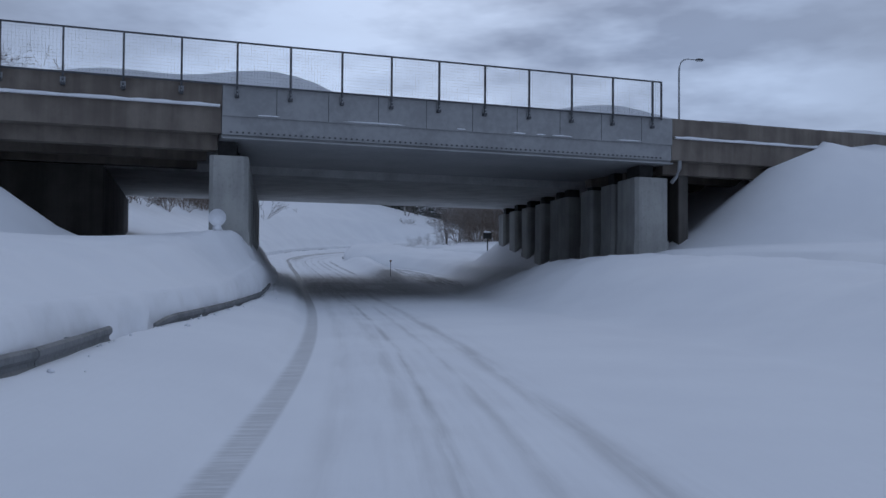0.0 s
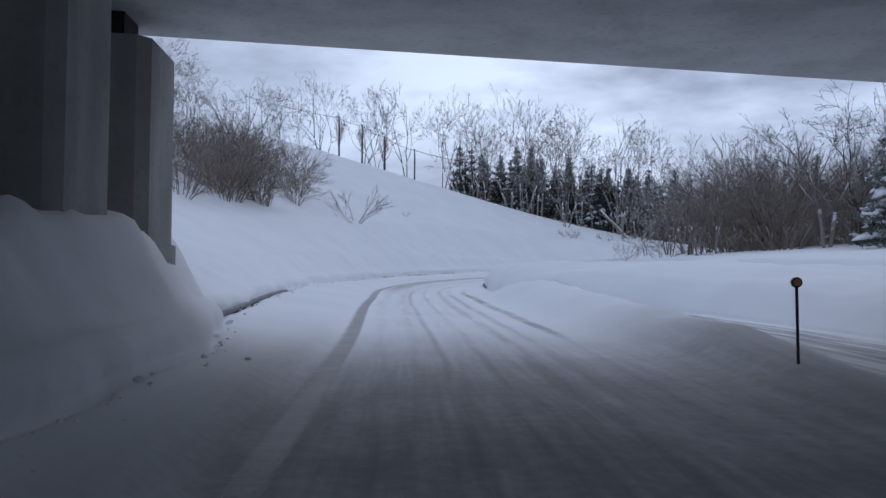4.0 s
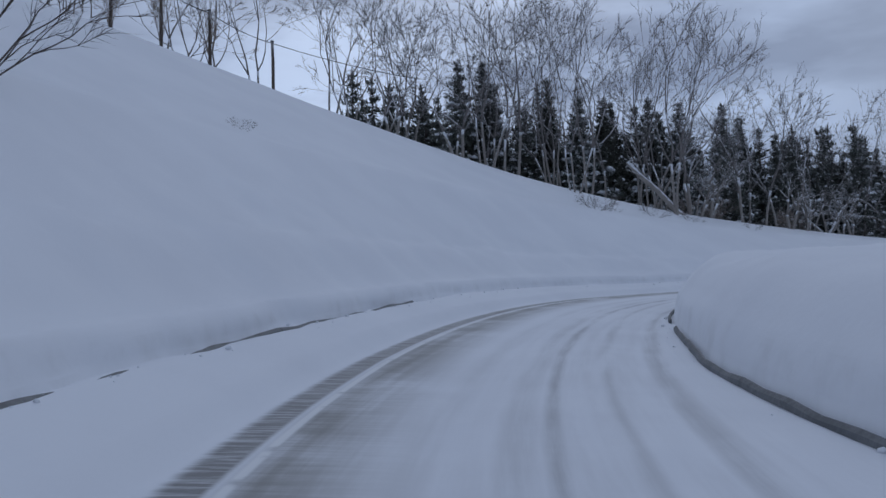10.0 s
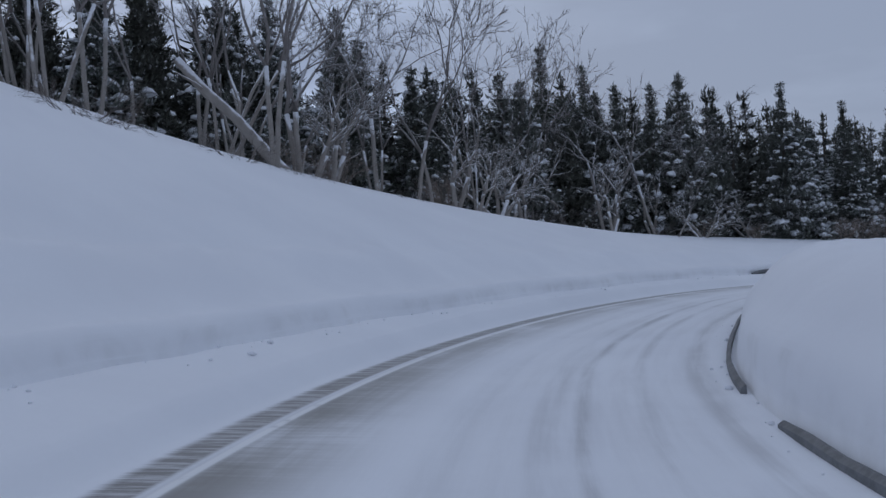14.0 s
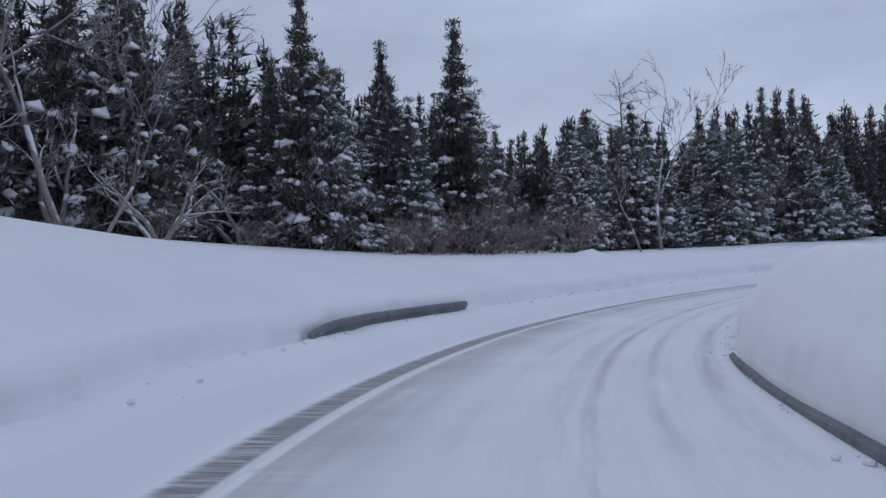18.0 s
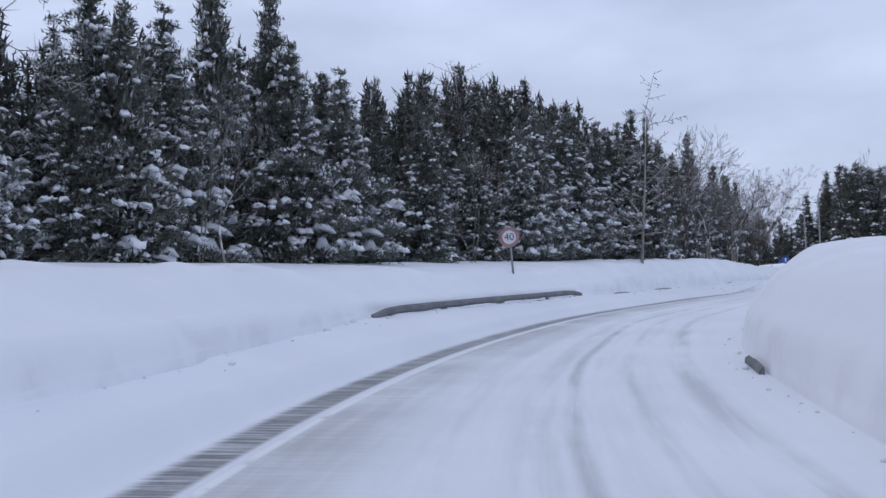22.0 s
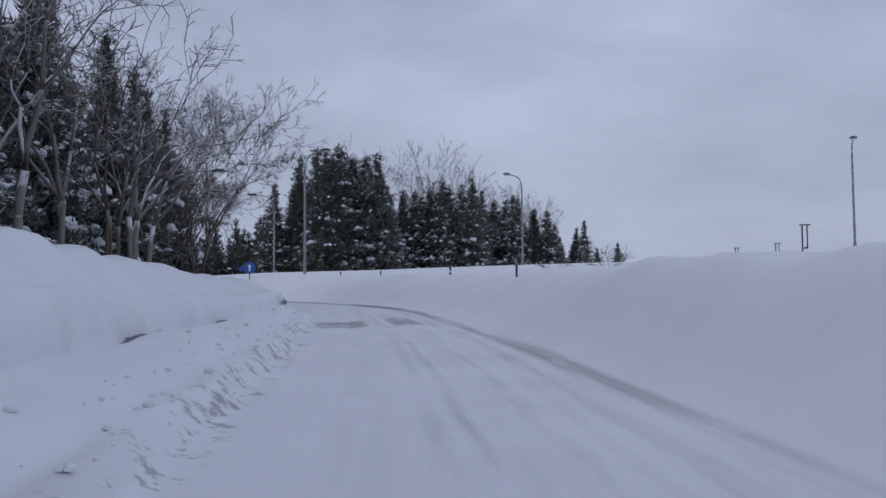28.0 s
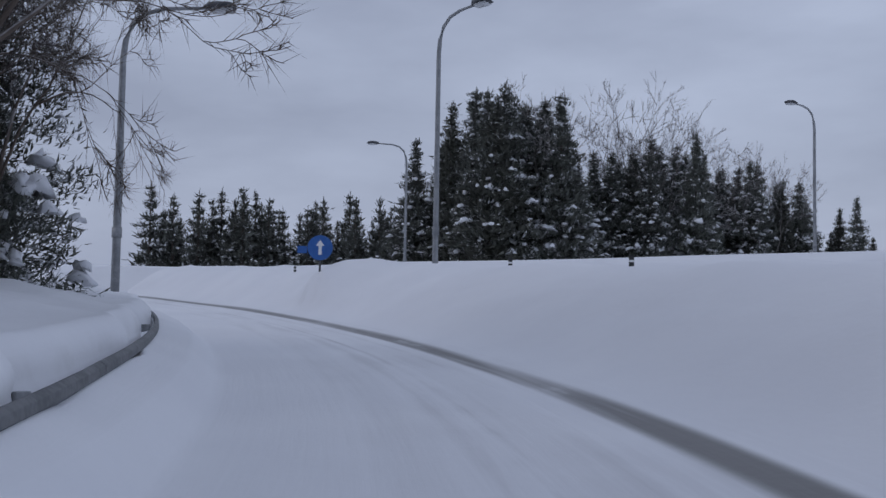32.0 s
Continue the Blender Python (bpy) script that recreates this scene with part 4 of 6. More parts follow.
def make_rail_strip(s0, s1, lat_of, top, name_label, caked=False):
    """A corrugated guard rail along the road, half buried; low ones draw shaded gaps."""
    p0, _ = along((s0 + s1) / 2, lat_of((s0 + s1) / 2))
    rail = thing("guard_rail", Matrix.Translation(p0), name_label, "guard rail", "guard rails beside the ramp")
    prof = ((0.0, 0.0), (0.04, -0.03), (0.045, -0.09), (0.0, -0.14), (0.0, -0.18), (0.045, -0.23), (0.04, -0.29), (0.0, -0.32), (-0.02, -0.32), (-0.02, 0.0))
    cuts = np.arange(s0, s1 + 0.01, 4.0)
    if len(cuts) < 2:
        cuts = np.array([s0, s1])
    for a, c in zip(cuts[:-1], cuts[1:]):
        v, n = [], 0
        for s in np.linspace(a, c - 0.02, 6):
            x, y, z, bank = (float(np.interp(s, RS, RC[:, q])) for q in range(4))
            tx, ty = float(np.interp(s, RS, TAN[:, 0])), float(np.interp(s, RS, TAN[:, 1]))
            lat = float(lat_of(s))
            h = float(top(s)) + math.tan(radians(bank)) * lat
            sg = 1 if lat < 0 else -1
            for q, dz in prof:
                v.append(tuple(Vector((x + ty * (lat + sg * q), y - tx * (lat + sg * q), z + h + dz)) - p0))
            n += 1
        m = len(prof)
        f = [(i * m + q, i * m + (q + 1) % m, (i + 1) * m + (q + 1) % m, (i + 1) * m + q) for i in range(n - 1) for q in range(m)] + [tuple(range(m)), tuple(range((n - 1) * m, n * m))[::-1]]
        part("beam", (v, f), RAIL, rail)
        if caked:
            rr = np.random.default_rng(int(a * 10))
            v, n = [], 0
            for s in np.linspace(a + 0.2, c - 0.3, 14):
                x, y, z, bank = (float(np.interp(s, RS, RC[:, q])) for q in range(4))
                tx, ty = float(np.interp(s, RS, TAN[:, 0])), float(np.interp(s, RS, TAN[:, 1]))
                lat = float(lat_of(s))
                h = float(top(s)) + math.tan(radians(bank)) * lat
                k = 0.35 + 0.65 * rr.random()
                for q, dz in ((0.0, -0.20), (0.075 * k, -0.205), (0.06 * k, -0.20 + 0.06 * k), (0.0, -0.18 + 0.05 * k)):
                    v.append(tuple(Vector((x + ty * (lat + q), y - tx * (lat + q), z + h + dz)) - p0))
                n += 1
            part("caked_snow", (v, [(i * 4 + q, i * 4 + (q + 1) % 4, i * 4 + 4 + (q + 1) % 4, i * 4 + 4 + q) for i in range(n - 1) for q in range(4)]), CLUMP, rail, "snow caked in the rail's groove", True)
        if lat_of(a) > 0:
            continue
        s = (a + c) / 2
        x, y, z = (float(np.interp(s, RS, RC[:, q])) for q in range(3))
        tx, ty = float(np.interp(s, RS, TAN[:, 0])), float(np.interp(s, RS, TAN[:, 1]))
        lat = float(lat_of(s)) - 0.12
        q = Vector((x + ty * lat, y - tx * lat, z)) - p0
        part("post", tube([tuple(q), tuple(q + Vector((0, 0, float(top(s)) - 0.05)))], 0.06, 8), GALV, rail, "", True)
    return rail


def l_off(o):
    return lambda s: LEFT(s) + o + 0.03


for a, c, o, h in ((-6, 15.5, 0.10, 0.66), (17, 43, 0.06, 0.64), (66, 82, 0.05, 0.46), (180.5, 189.6, 0.13, 0.55), (216.5, 232.5, 0.14, 0.67), (236, 240, 0.05, 0.44), (242, 247, 0.06, 0.44), (256, 258.5, 0.04, 0.5), (262, 264, 0.04, 0.5), (267.5, 269, 0.04, 0.5), (280, 316, 0.12, 0.545)):
    make_rail_strip(a, c, l_off(o), (lambda h_, a_, c_: lambda s: h_ - 0.11 * (1 - min(1.0, (s - a_) / 1.6, (c_ - s) / 1.6)) ** 2)(h, a, c), "grey steel guard rail half buried in ploughed snow", a in (216.5, 280))
# rail edges set in to darken the shaded crack below the left lip
for a, c in ((100, 112), (112, 130)):
    make_rail_strip(a, c, l_off(0.10), lambda s: float(SHOULDER(s)) - 0.03 + 0.02 * math.sin(s * 0.8) + 0.02 * math.sin(s * 2.9), "dark buried rail edge doubling as the shaded crack in the bank")
# low dark strips drawn in for the shaded gap at the right bank's foot
for a, c in ((106, 128), (128, 150), (150, 166), (166, 182), (212.5, 214), (223, 229.6)):
    make_rail_strip(a, c, lambda s: right_edge(s) - 0.09, lambda s: 0.09 + 0.012 * math.sin(s * 1.3) + 0.012 * math.sin(s * 3.9), "dark low rail standing in for the shaded gap under the snow bank")


def make_lamp(x, y, z, yaw, height, reach, name_label):
    lamp = thing("street_lamp", pose(x, y, z, 0, 0, yaw), name_label, "street lamp", "highway lamps")
    part("pole", tube([(0, 0, -2.0), (0, 0, 0.4), (0, 0, height - 1.3), (0.05, 0, height - 0.85), (0.2, 0, height - 0.45), (0.5, 0, height - 0.18), (0.95, 0, height - 0.05), (reach, 0, height)], [0.11, 0.10, 0.075, 0.07, 0.06, 0.055, 0.05, 0.04], 10), GALV, lamp, "", True)
    head = part("lamp_head", merged(lump(np.random.default_rng(2), (reach + 0.3, 0, height + 0.02), 0.34, 0.42, 10, 6)), DARK_STEEL, lamp, "grey lamp head", True)
    part("cover", lump(np.random.default_rng(2), (reach + 0.32, 0, height - 0.06), 0.27, 0.34, 10, 6), GLASSY, head, "", True)
    part("collar", tube([(0, 0, 1.0), (0, 0, 1.25)], 0.12, 10), GALV, lamp, "", True)
    return lamp


make_lamp(144.6, 120.6, 11.7, -160, 8.3, 1.6, "tall grey street lamp with a curved arm beside the highway")
make_lamp(155.4, 92.6, 12.8, 95, 8.9, 1.6, "tall grey street lamp with a curved arm beside the highway")
make_lamp(128.6, 81.4, 12.9, 125, 9.0, 2.2, "tall grey street lamp seen against the sky")
make_lamp(172.2, 110.2, 11.9, 68, 8.6, 1.9, "tall grey street lamp in front of dark trees")
make_lamp(140.0, 131.0, 10.9, -112, 6.6, 2.0, "tall grey street lamp at the bend of the ramp")
make_lamp(19.3, 77.8, 8.3, 30, 11.6, 2.0, "tall street lamp standing on the highway beyond the bridge")


def make_speed_sign():
    z = ground_at(69.3, 164.0)
    sgn = thing("speed_sign", pose(69.3, 164.0, 10.14, 0, 0, -121 + 18), "round 40 speed limit sign with a faded red rim", "road sign")
    plate = part("sign_plate", disc(0.30, 0.0, 0.006, 0), WHITE_PAINT, sgn)
    part("rim", annulus(0.205, 0.30, -0.004, -0.001, 0), RED_PAINT, plate, "faded red rim")
    v, f = text_mesh("40", 0.30, 0.002)
    part("number", ([(q[0], q[1] - 0.006, q[2]) for q in v], f), INK, plate, "dark blue number 40")
    part("back_rim", annulus(0.295, 0.308, -0.006, 0.012, 0), GALV, plate)
    part("post", tube([(0.0, 0.04, 0.22), (0.05, 0.04, -0.6), (0.12, 0.05, z - 10.14 - 0.6)], 0.033, 8), GALV, sgn, "slightly leaning grey post", True)
    part("snow_cap", lump(np.random.default_rng(4), (0, 0.0, 0.305), 0.06, 0.4), CLUMP, sgn, "", True)
    return sgn


make_speed_sign()


def make_round_sign():
    z = ground_at(-8.2, 34.5)
    sgn = thing("round_sign", pose(-8.2, 34.5, 3.74, 0, 0, 4), "round road sign plastered over with snow", "road sign")
    plate = part("sign_plate", disc(0.32, 0.0, 0.03, 0), WHITE_PAINT, sgn)
    part("snow_cover", disc(0.315, -0.02, -0.001, 0), CLUMP, plate, "", True)
    part("lower_plate", box(-0.16, 0.22, 0.0, 0.02, -0.62, -0.42), WHITE_PAINT, sgn)
    part("snow_cap", lump(np.random.default_rng(7), (0.0, 0.0, -0.42), 0.2, 0.9), CLUMP, sgn, "", True)
    part("post", tube([(0, 0.06, 0.2), (0, 0.06, z - 3.74 - 0.8)], 0.035, 8), GALV, sgn, "", True)
    part("yellow_box", box(0.12, 0.42, -0.02, 0.16, -0.80, -0.62), YELLOW, sgn, "yellow box")
    return sgn


make_round_sign()


def make_pole(x, y, top, r=0.02):
    z = ground_at(x, y)
    d = thing("snow_pole", pose(x, y, z, 0, 0, 5), "thin dark snow pole with a round reflector", "marker post")
    part("pole", tube([(0, 0, -0.5), (0, 0, top - z)], r, 8), BLACK, d, "", True)
    part("reflector", disc(0.062, -0.03, 0.03, top - z), BLACK, d)
    part("reflector_face", disc(0.045, -0.036, -0.031, top - z), ORANGE, d)
    return d


make_pole(-3.3, 60.1, 2.66)


def make_board(x, y, yaw, top):
    z = ground_at(x, y)
    d = thing("marker_board", pose(x, y, z, 0, 0, yaw), "small dark marker board on a post in the snow", "marker post")
    part("post", tube([(0, 0, -0.4), (0, 0, top - z)], 0.05, 8), BLACK, d, "", True)
    part("board", box(-0.32, 0.32, -0.05, -0.02, top - z - 0.38, top - z + 0.1), BLACK, d)
    part("snow_cap", lump(np.random.default_rng(3), (0, -0.03, top - z + 0.12), 0.26, 0.35), CLUMP, d, "", True)
    return d


make_board(3.4, 72.8, -12, 5.0)


def make_arrow_sign():
    z = ground_at(145.3, 124.3)
    d = thing("arrow_sign", pose(145.3, 124.3, 12.15, 0, 0, -114), "round blue sign with a white upward arrow", "road sign")
    plate = part("sign_plate", disc(0.40, 0.0, 0.02, 0), BLUE_PAINT, d)
    shaft = merged(box(-0.05, 0.05, -0.006, -0.001, -0.22, 0.08), ([(-0.14, -0.004, 0.06), (0.14, -0.004, 0.06), (0, -0.004, 0.25)], [(0, 1, 2)]))
    part("arrow", shaft, WHITE_PAINT, plate, "white upward arrow")
    part("side_plate", box(-0.72, -0.41, 0.0, 0.02, -0.18, 0.05), BLUE_PAINT, d)
    part("post", tube([(0, 0.05, 0.2), (0, 0.05, z - 12.15 - 0.7)], 0.035, 8), DARK_STEEL, d, "", True)


make_arrow_sign()


def make_disc_post(x, y, top):
    z = min(ground_at(x, y), top - 0.25)
    d = thing("reflector_post", pose(x, y, z, 0, 0, -125), "short dark post with a small amber reflector", "marker post", "reflector posts on the bank")
    part("post", box(-0.03, 0.03, -0.02, 0.02, -0.4, top - z - 0.1, 0.006), BLACK, d)
    rim = part("rim", annulus(0.043, 0.056, -0.012, 0.012, top - z - 0.055), DARK_STEEL, d)
    part("reflector", disc(0.045, -0.01, 0.01, top - z - 0.055), ORANGE, rim, "amber reflector")
    return d


make_disc_post(81.65, 147.8, 10.06)
make_disc_post(108.1, 131.85, 10.79)


def make_frame_post(x, y, h):
    z = ground_at(x, y)
    d = thing("marker_stand", pose(x, y, z, 0, 0, -125), "narrow dark marker frame standing in the snow", "marker post", "marker stands by the highway")
    part("post", tube([(-0.1, 0, -0.5), (-0.1, 0, h)], 0.035, 6), BLACK, d, "", True)
    part("post", tube([(0.14, 0, 0.4), (0.14, 0, h)], 0.03, 6), BLACK, d, "", True)
    part("cap", box(-0.2, 0.3, -0.05, 0.05, h, h + 0.05), BLACK, d)
    part("lower_bar", box(-0.1, 0.16, -0.03, 0.03, 0.38, 0.44), BLACK, d)
    return d


make_frame_post(136.8, 85.2, 1.5)
make_frame_post(130.5, 88.5, 1.7)
make_frame_post(113.9, 109.3, 1.5)


def make_stake(s, lat, h):
    p, yaw = along(s, lat)
    d = thing("roadside_marker", Matrix.Translation(p) @ pose(0, 0, 0, 0, 0, yaw), "short dark roadside marker with a white band", "marker post", "roadside markers in the bank")
    part("stake", box(-0.045, 0.045, -0.03, 0.03, -0.4, h, 0.01), BLACK, d)
    part("band", box(-0.048, 0.048, -0.033, 0.033, h * 0.35, h * 0.55, 0.01), WHITE_PAINT, d)
    return d


for s, lat, h in ((292, 6.0, 0.45), (300, 5.6, 0.2), (306, 5.8, 0.22), (314, 5.0, 0.25), (321, 4.4, 0.2)):
    make_stake(s, lat, h)


def make_crest_post(x, y, z, h):
    d = thing("crest_post", pose(x, y, z, 0, 0, 20), "stout dark post overgrown with bare climbers on the crest", "post", "posts along the crest")
    part("post", tube([(0, 0, -2.5), (0.03, 0, h * 0.5), (0, 0.02, h)], [0.11, 0.10, 0.09], 8), BARK_DARK, d, "", True)
    part("cap", tube([(0, 0, h), (0, 0, h + 0.06)], 0.12, 8), DARK_STEEL, d, "", True)
    return d


CREST = ((-33.6, 159.9, 22.4, 3.2), (-30.9, 160.6, 21.8, 2.9), (-28.4, 162.0, 21.0, 2.5), (-25.0, 164.0, 19.6, 2.5))
for row_ in CREST:
    make_crest_post(*row_)
wire_ends = [(-44.0, 156.0, 27.6)] + [(x, y, z + h - 0.1) for x, y, z, h in CREST] + [(-16.0, 168.0, 20.5)]
for a_, c_ in zip(wire_ends[:-1], wire_ends[1:]):
    a_, c_ = Vector(a_), Vector(c_)
    w_ = thing("crest_cable", Matrix.Translation(a_), "thin dark cable strung along the crest", "cable", "cables along the crest")
    part("cable", tube([tuple((c_ - a_) * q + Vector((0, 0, -0.8 * q * (1 - q)))) for q in np.linspace(0, 1, 7)], 0.025, 5), BLACK, w_, "", True)

# ---- trees and shrubs ----


def needle_flakes(rng, centres, dirs, size):
    """Small hanging sprays: two bent triangles each."""
    n = len(centres)
    up = np.array((0, 0, 1.0))
    side = np.cross(dirs, up)
    side /= np.linalg.norm(side, axis=1)[:, None] + 1e-9
    L, W = size * (1.0 + 0.8 * rng.random(n)), size * (0.11 + 0.12 * rng.random(n))
    tilt = rng.normal(0, 0.5, (n, 1))
    w = side + up * tilt
    a = centres - dirs * (L * 0.4)[:, None]
    b = centres + w * W[:, None] - up * (0.12 * L)[:, None]
    c = centres - w * W[:, None] - up * (0.12 * L)[:, None]
    d = centres + dirs * (L * 0.75)[:, None] - up * (0.30 * L * rng.random(n))[:, None]
    v = np.stack([a, b, d, c], 1).reshape(-1, 3)
    f = np.arange(n)[:, None] * 4 + np.array((0, 1, 2, 3))
    return v, f


def snow_lump(rng, c, r, along_, flat):
    """A sagging cushion of snow, drawn out along a branch."""
    v, f = lump(rng, (0, 0, 0), r, flat, 6, 4)
    v = np.array(v)
    v += np.outer(v @ along_, along_) * rng.uniform(0.2, 0.9)
    v *= rng.uniform(0.6, 1.25, 3)
    v += rng.normal(0, 0.17 * r, v.shape)
    v[:, 2] -= 0.16 * (v @ along_) ** 2 / r
    return [tuple(q) for q in v + c], f


def conifer_meshes(seed, h, width, whorls, droop, bare_base, snow_amount, ragged, dense=1.0, size=1.0):
    """Trunk, crown of tufted sprays along upturned branches, and cushions of snow on the tufts."""
    rng = np.random.default_rng(seed)
    tv, tf = tube([(0, 0, -1.5), (0.03, 0.02, h * 0.3), (-0.02, 0.03, h * 0.7), (0, 0, h)], [0.017 * h, 0.014 * h, 0.008 * h, 0.02], 7)
    C, D, S, snow = [], [], [], []
    for i in range(whorls):
        t = (i + rng.random() * 0.8) / whorls
        z = h * (bare_base + (1 - bare_base) * t)
        r = width * 1.05 * (1 - t) ** 0.90 * (0.72 + 0.28 * min(1.0, t * 5 + 0.3)) * (1 - ragged + 2 * ragged * rng.random())
        k = rng.integers(6, 9) if t < 0.75 else rng.integers(4, 6)
        a0 = rng.random() * 6.28
        for q in range(k):
            a = a0 + 6.28 * q / k + rng.normal(0, 0.3)
            rr = max(0.16, r * (0.62 + 0.55 * rng.random()))
            out = np.array((math.cos(a), math.sin(a), 0.0))
            side = np.array((-out[1], out[0], 0.0))
            dip = droop * (1.25 - t) + rng.normal(0, 0.08)
            m = max(1, int(round(0.7 + rr * 2.6)))
            for w in (np.arange(m) + 0.35 + 0.6 * rng.random(m)) / m:
                u = rr * min(1.05, 0.22 + 0.8 * w)
                zc = z - dip * u + (0.55 * droop + 0.22) * u * u / rr * 0.75
                c = out * u + side * rng.normal(0, 0.10 + 0.10 * u) + np.array((0, 0, zc + rng.normal(0, 0.06)))
                qr = (0.15 + 0.10 * rng.random()) * (0.55 + 0.6 * (1 - t))
                n = max(3, int(13 * dense))
                C.append(c + rng.normal(0, 1, (n, 3)) * (qr, qr, qr * 0.62))
                dd = out * 0.70 + np.array((0, 0, 0.50 + 0.35 * t)) + rng.normal(0, 0.50, (n, 3))
                D.append(dd / np.linalg.norm(dd, axis=1)[:, None])
                S.append((0.17 + 0.12 * rng.random(n)) * size * (0.65 + 0.5 * (1 - t)))
                if rng.random() < snow_amount * (1.15 - t) * (0.25 + 0.75 * w) * 1.0:
                    slope = out * 0.93 - np.array((0, 0, 0.36))
                    for e in range(1 + int(rng.random() < 0.7)):
                        snow.append(snow_lump(rng, c + np.array((0, 0, qr * 1.2)) + rng.normal(0, 0.16, 3) * (1, 1, 0.35), qr * rng.uniform(0.40, 1.05) * (1.5 if rng.random() < 0.12 else 1.0), slope, rng.uniform(0.45, 0.8)))
    # a dark inner mass of twigs
    m = int(whorls * 11)
    t = rng.random(m) ** 0.9
    a = rng.random(m) * 6.28
    rr = width * (1 - t) ** 0.8 * 0.45 * np.sqrt(rng.random(m))
    p = np.stack([rr * np.cos(a), rr * np.sin(a), h * (bare_base + (0.95 - bare_base) * t)], 1)
    dd = rng.normal(0, 1, (m, 3)) * (1, 1, 0.5)
    C.append(p), D.append(dd / np.linalg.norm(dd, axis=1)[:, None]), S.append(np.full(m, 0.42))
    # leader
    m = 14
    p = np.stack([rng.normal(0, 0.04, m), rng.normal(0, 0.04, m), h * (0.92 + 0.085 * np.linspace(0, 1, m))], 1)
    dd = rng.normal(0, 0.5, (m, 3)) + (0, 0, 1.0)
    C.append(p), D.append(dd / np.linalg.norm(dd, axis=1)[:, None]), S.append(np.full(m, 0.17))
    v, f = needle_flakes(rng, np.concatenate(C), np.concatenate(D), np.concatenate(S))
    return (tv, tf), (v, f.tolist()), merged(*snow) if snow else None


def grow(rng, v, f, p, d, length, r, level, spec):
    """A branch and what springs from it."""
    if level == spec["levels"]:
        # a fine twig: a slender three-sided cone
        a = np.cross(d, (0.3, 0.2, 1.0))
        a /= np.linalg.norm(a) + 1e-9
        b = np.cross(d, a)
        o = len(v)
        v.extend([tuple(p + r * a), tuple(p - r * 0.5 * a + r * 0.87 * b), tuple(p - r * 0.5 * a - r * 0.87 * b), tuple(p + d * length)])
        f.extend([(o, o + 1, o + 3), (o + 1, o + 2, o + 3), (o + 2, o, o + 3)])
        return
    steps = 4 if level == 0 else (3 if level < 3 else 2)
    pts, rad = [p.copy()], [r]
    q, dr = p.copy(), d.copy()
    for i in range(steps):
        dr = dr + rng.normal(0, spec["bend"], 3) + np.array((0, 0, spec["lift"] * (0.3 if level == 0 else 1.0)))
        dr /= np.linalg.norm(dr)
        q = q + dr * length / steps
        pts.append(q.copy())
        rad.append(max(r * (1 - 0.78 * (i + 1) / steps), 0.7 * spec.get("fine", 0.014)))
    g = tube([tuple(a) for a in pts], rad, 6 if level == 0 else (4 if level == 1 else 3))
    if level == 0:
        spec["stems"].append(g)
        g = ([], [])
    o = len(v)
    v.extend(g[0])
    f.extend([tuple(i + o for i in face) for face in g[1]])
    n = spec["kids"][level]
    for i in range(n):
        t = spec["from"][level] + (1 - spec["from"][level]) * (i + rng.random()) / n
        k = min(int(t * steps), steps - 1)
        a, b = pts[k], pts[k + 1]
        base = a + (b - a) * (t * steps - k)
        along_ = (b - a) / (np.linalg.norm(b - a) + 1e-9)
        side = rng.normal(0, 1, 3)
        side -= along_ * (side @ along_)
        side /= np.linalg.norm(side) + 1e-9
        ang = spec["angle"] * (0.7 + 0.6 * rng.random())
        kd = along_ * math.cos(ang) + side * math.sin(ang)
        grow(rng, v, f, base, kd, length * spec["ratio"] * (0.6 + 0.6 * rng.random()) * (1.15 - 0.5 * t), max(r * (1 - 0.7 * t) * 0.5, spec.get("fine", 0.014)), level + 1, spec)


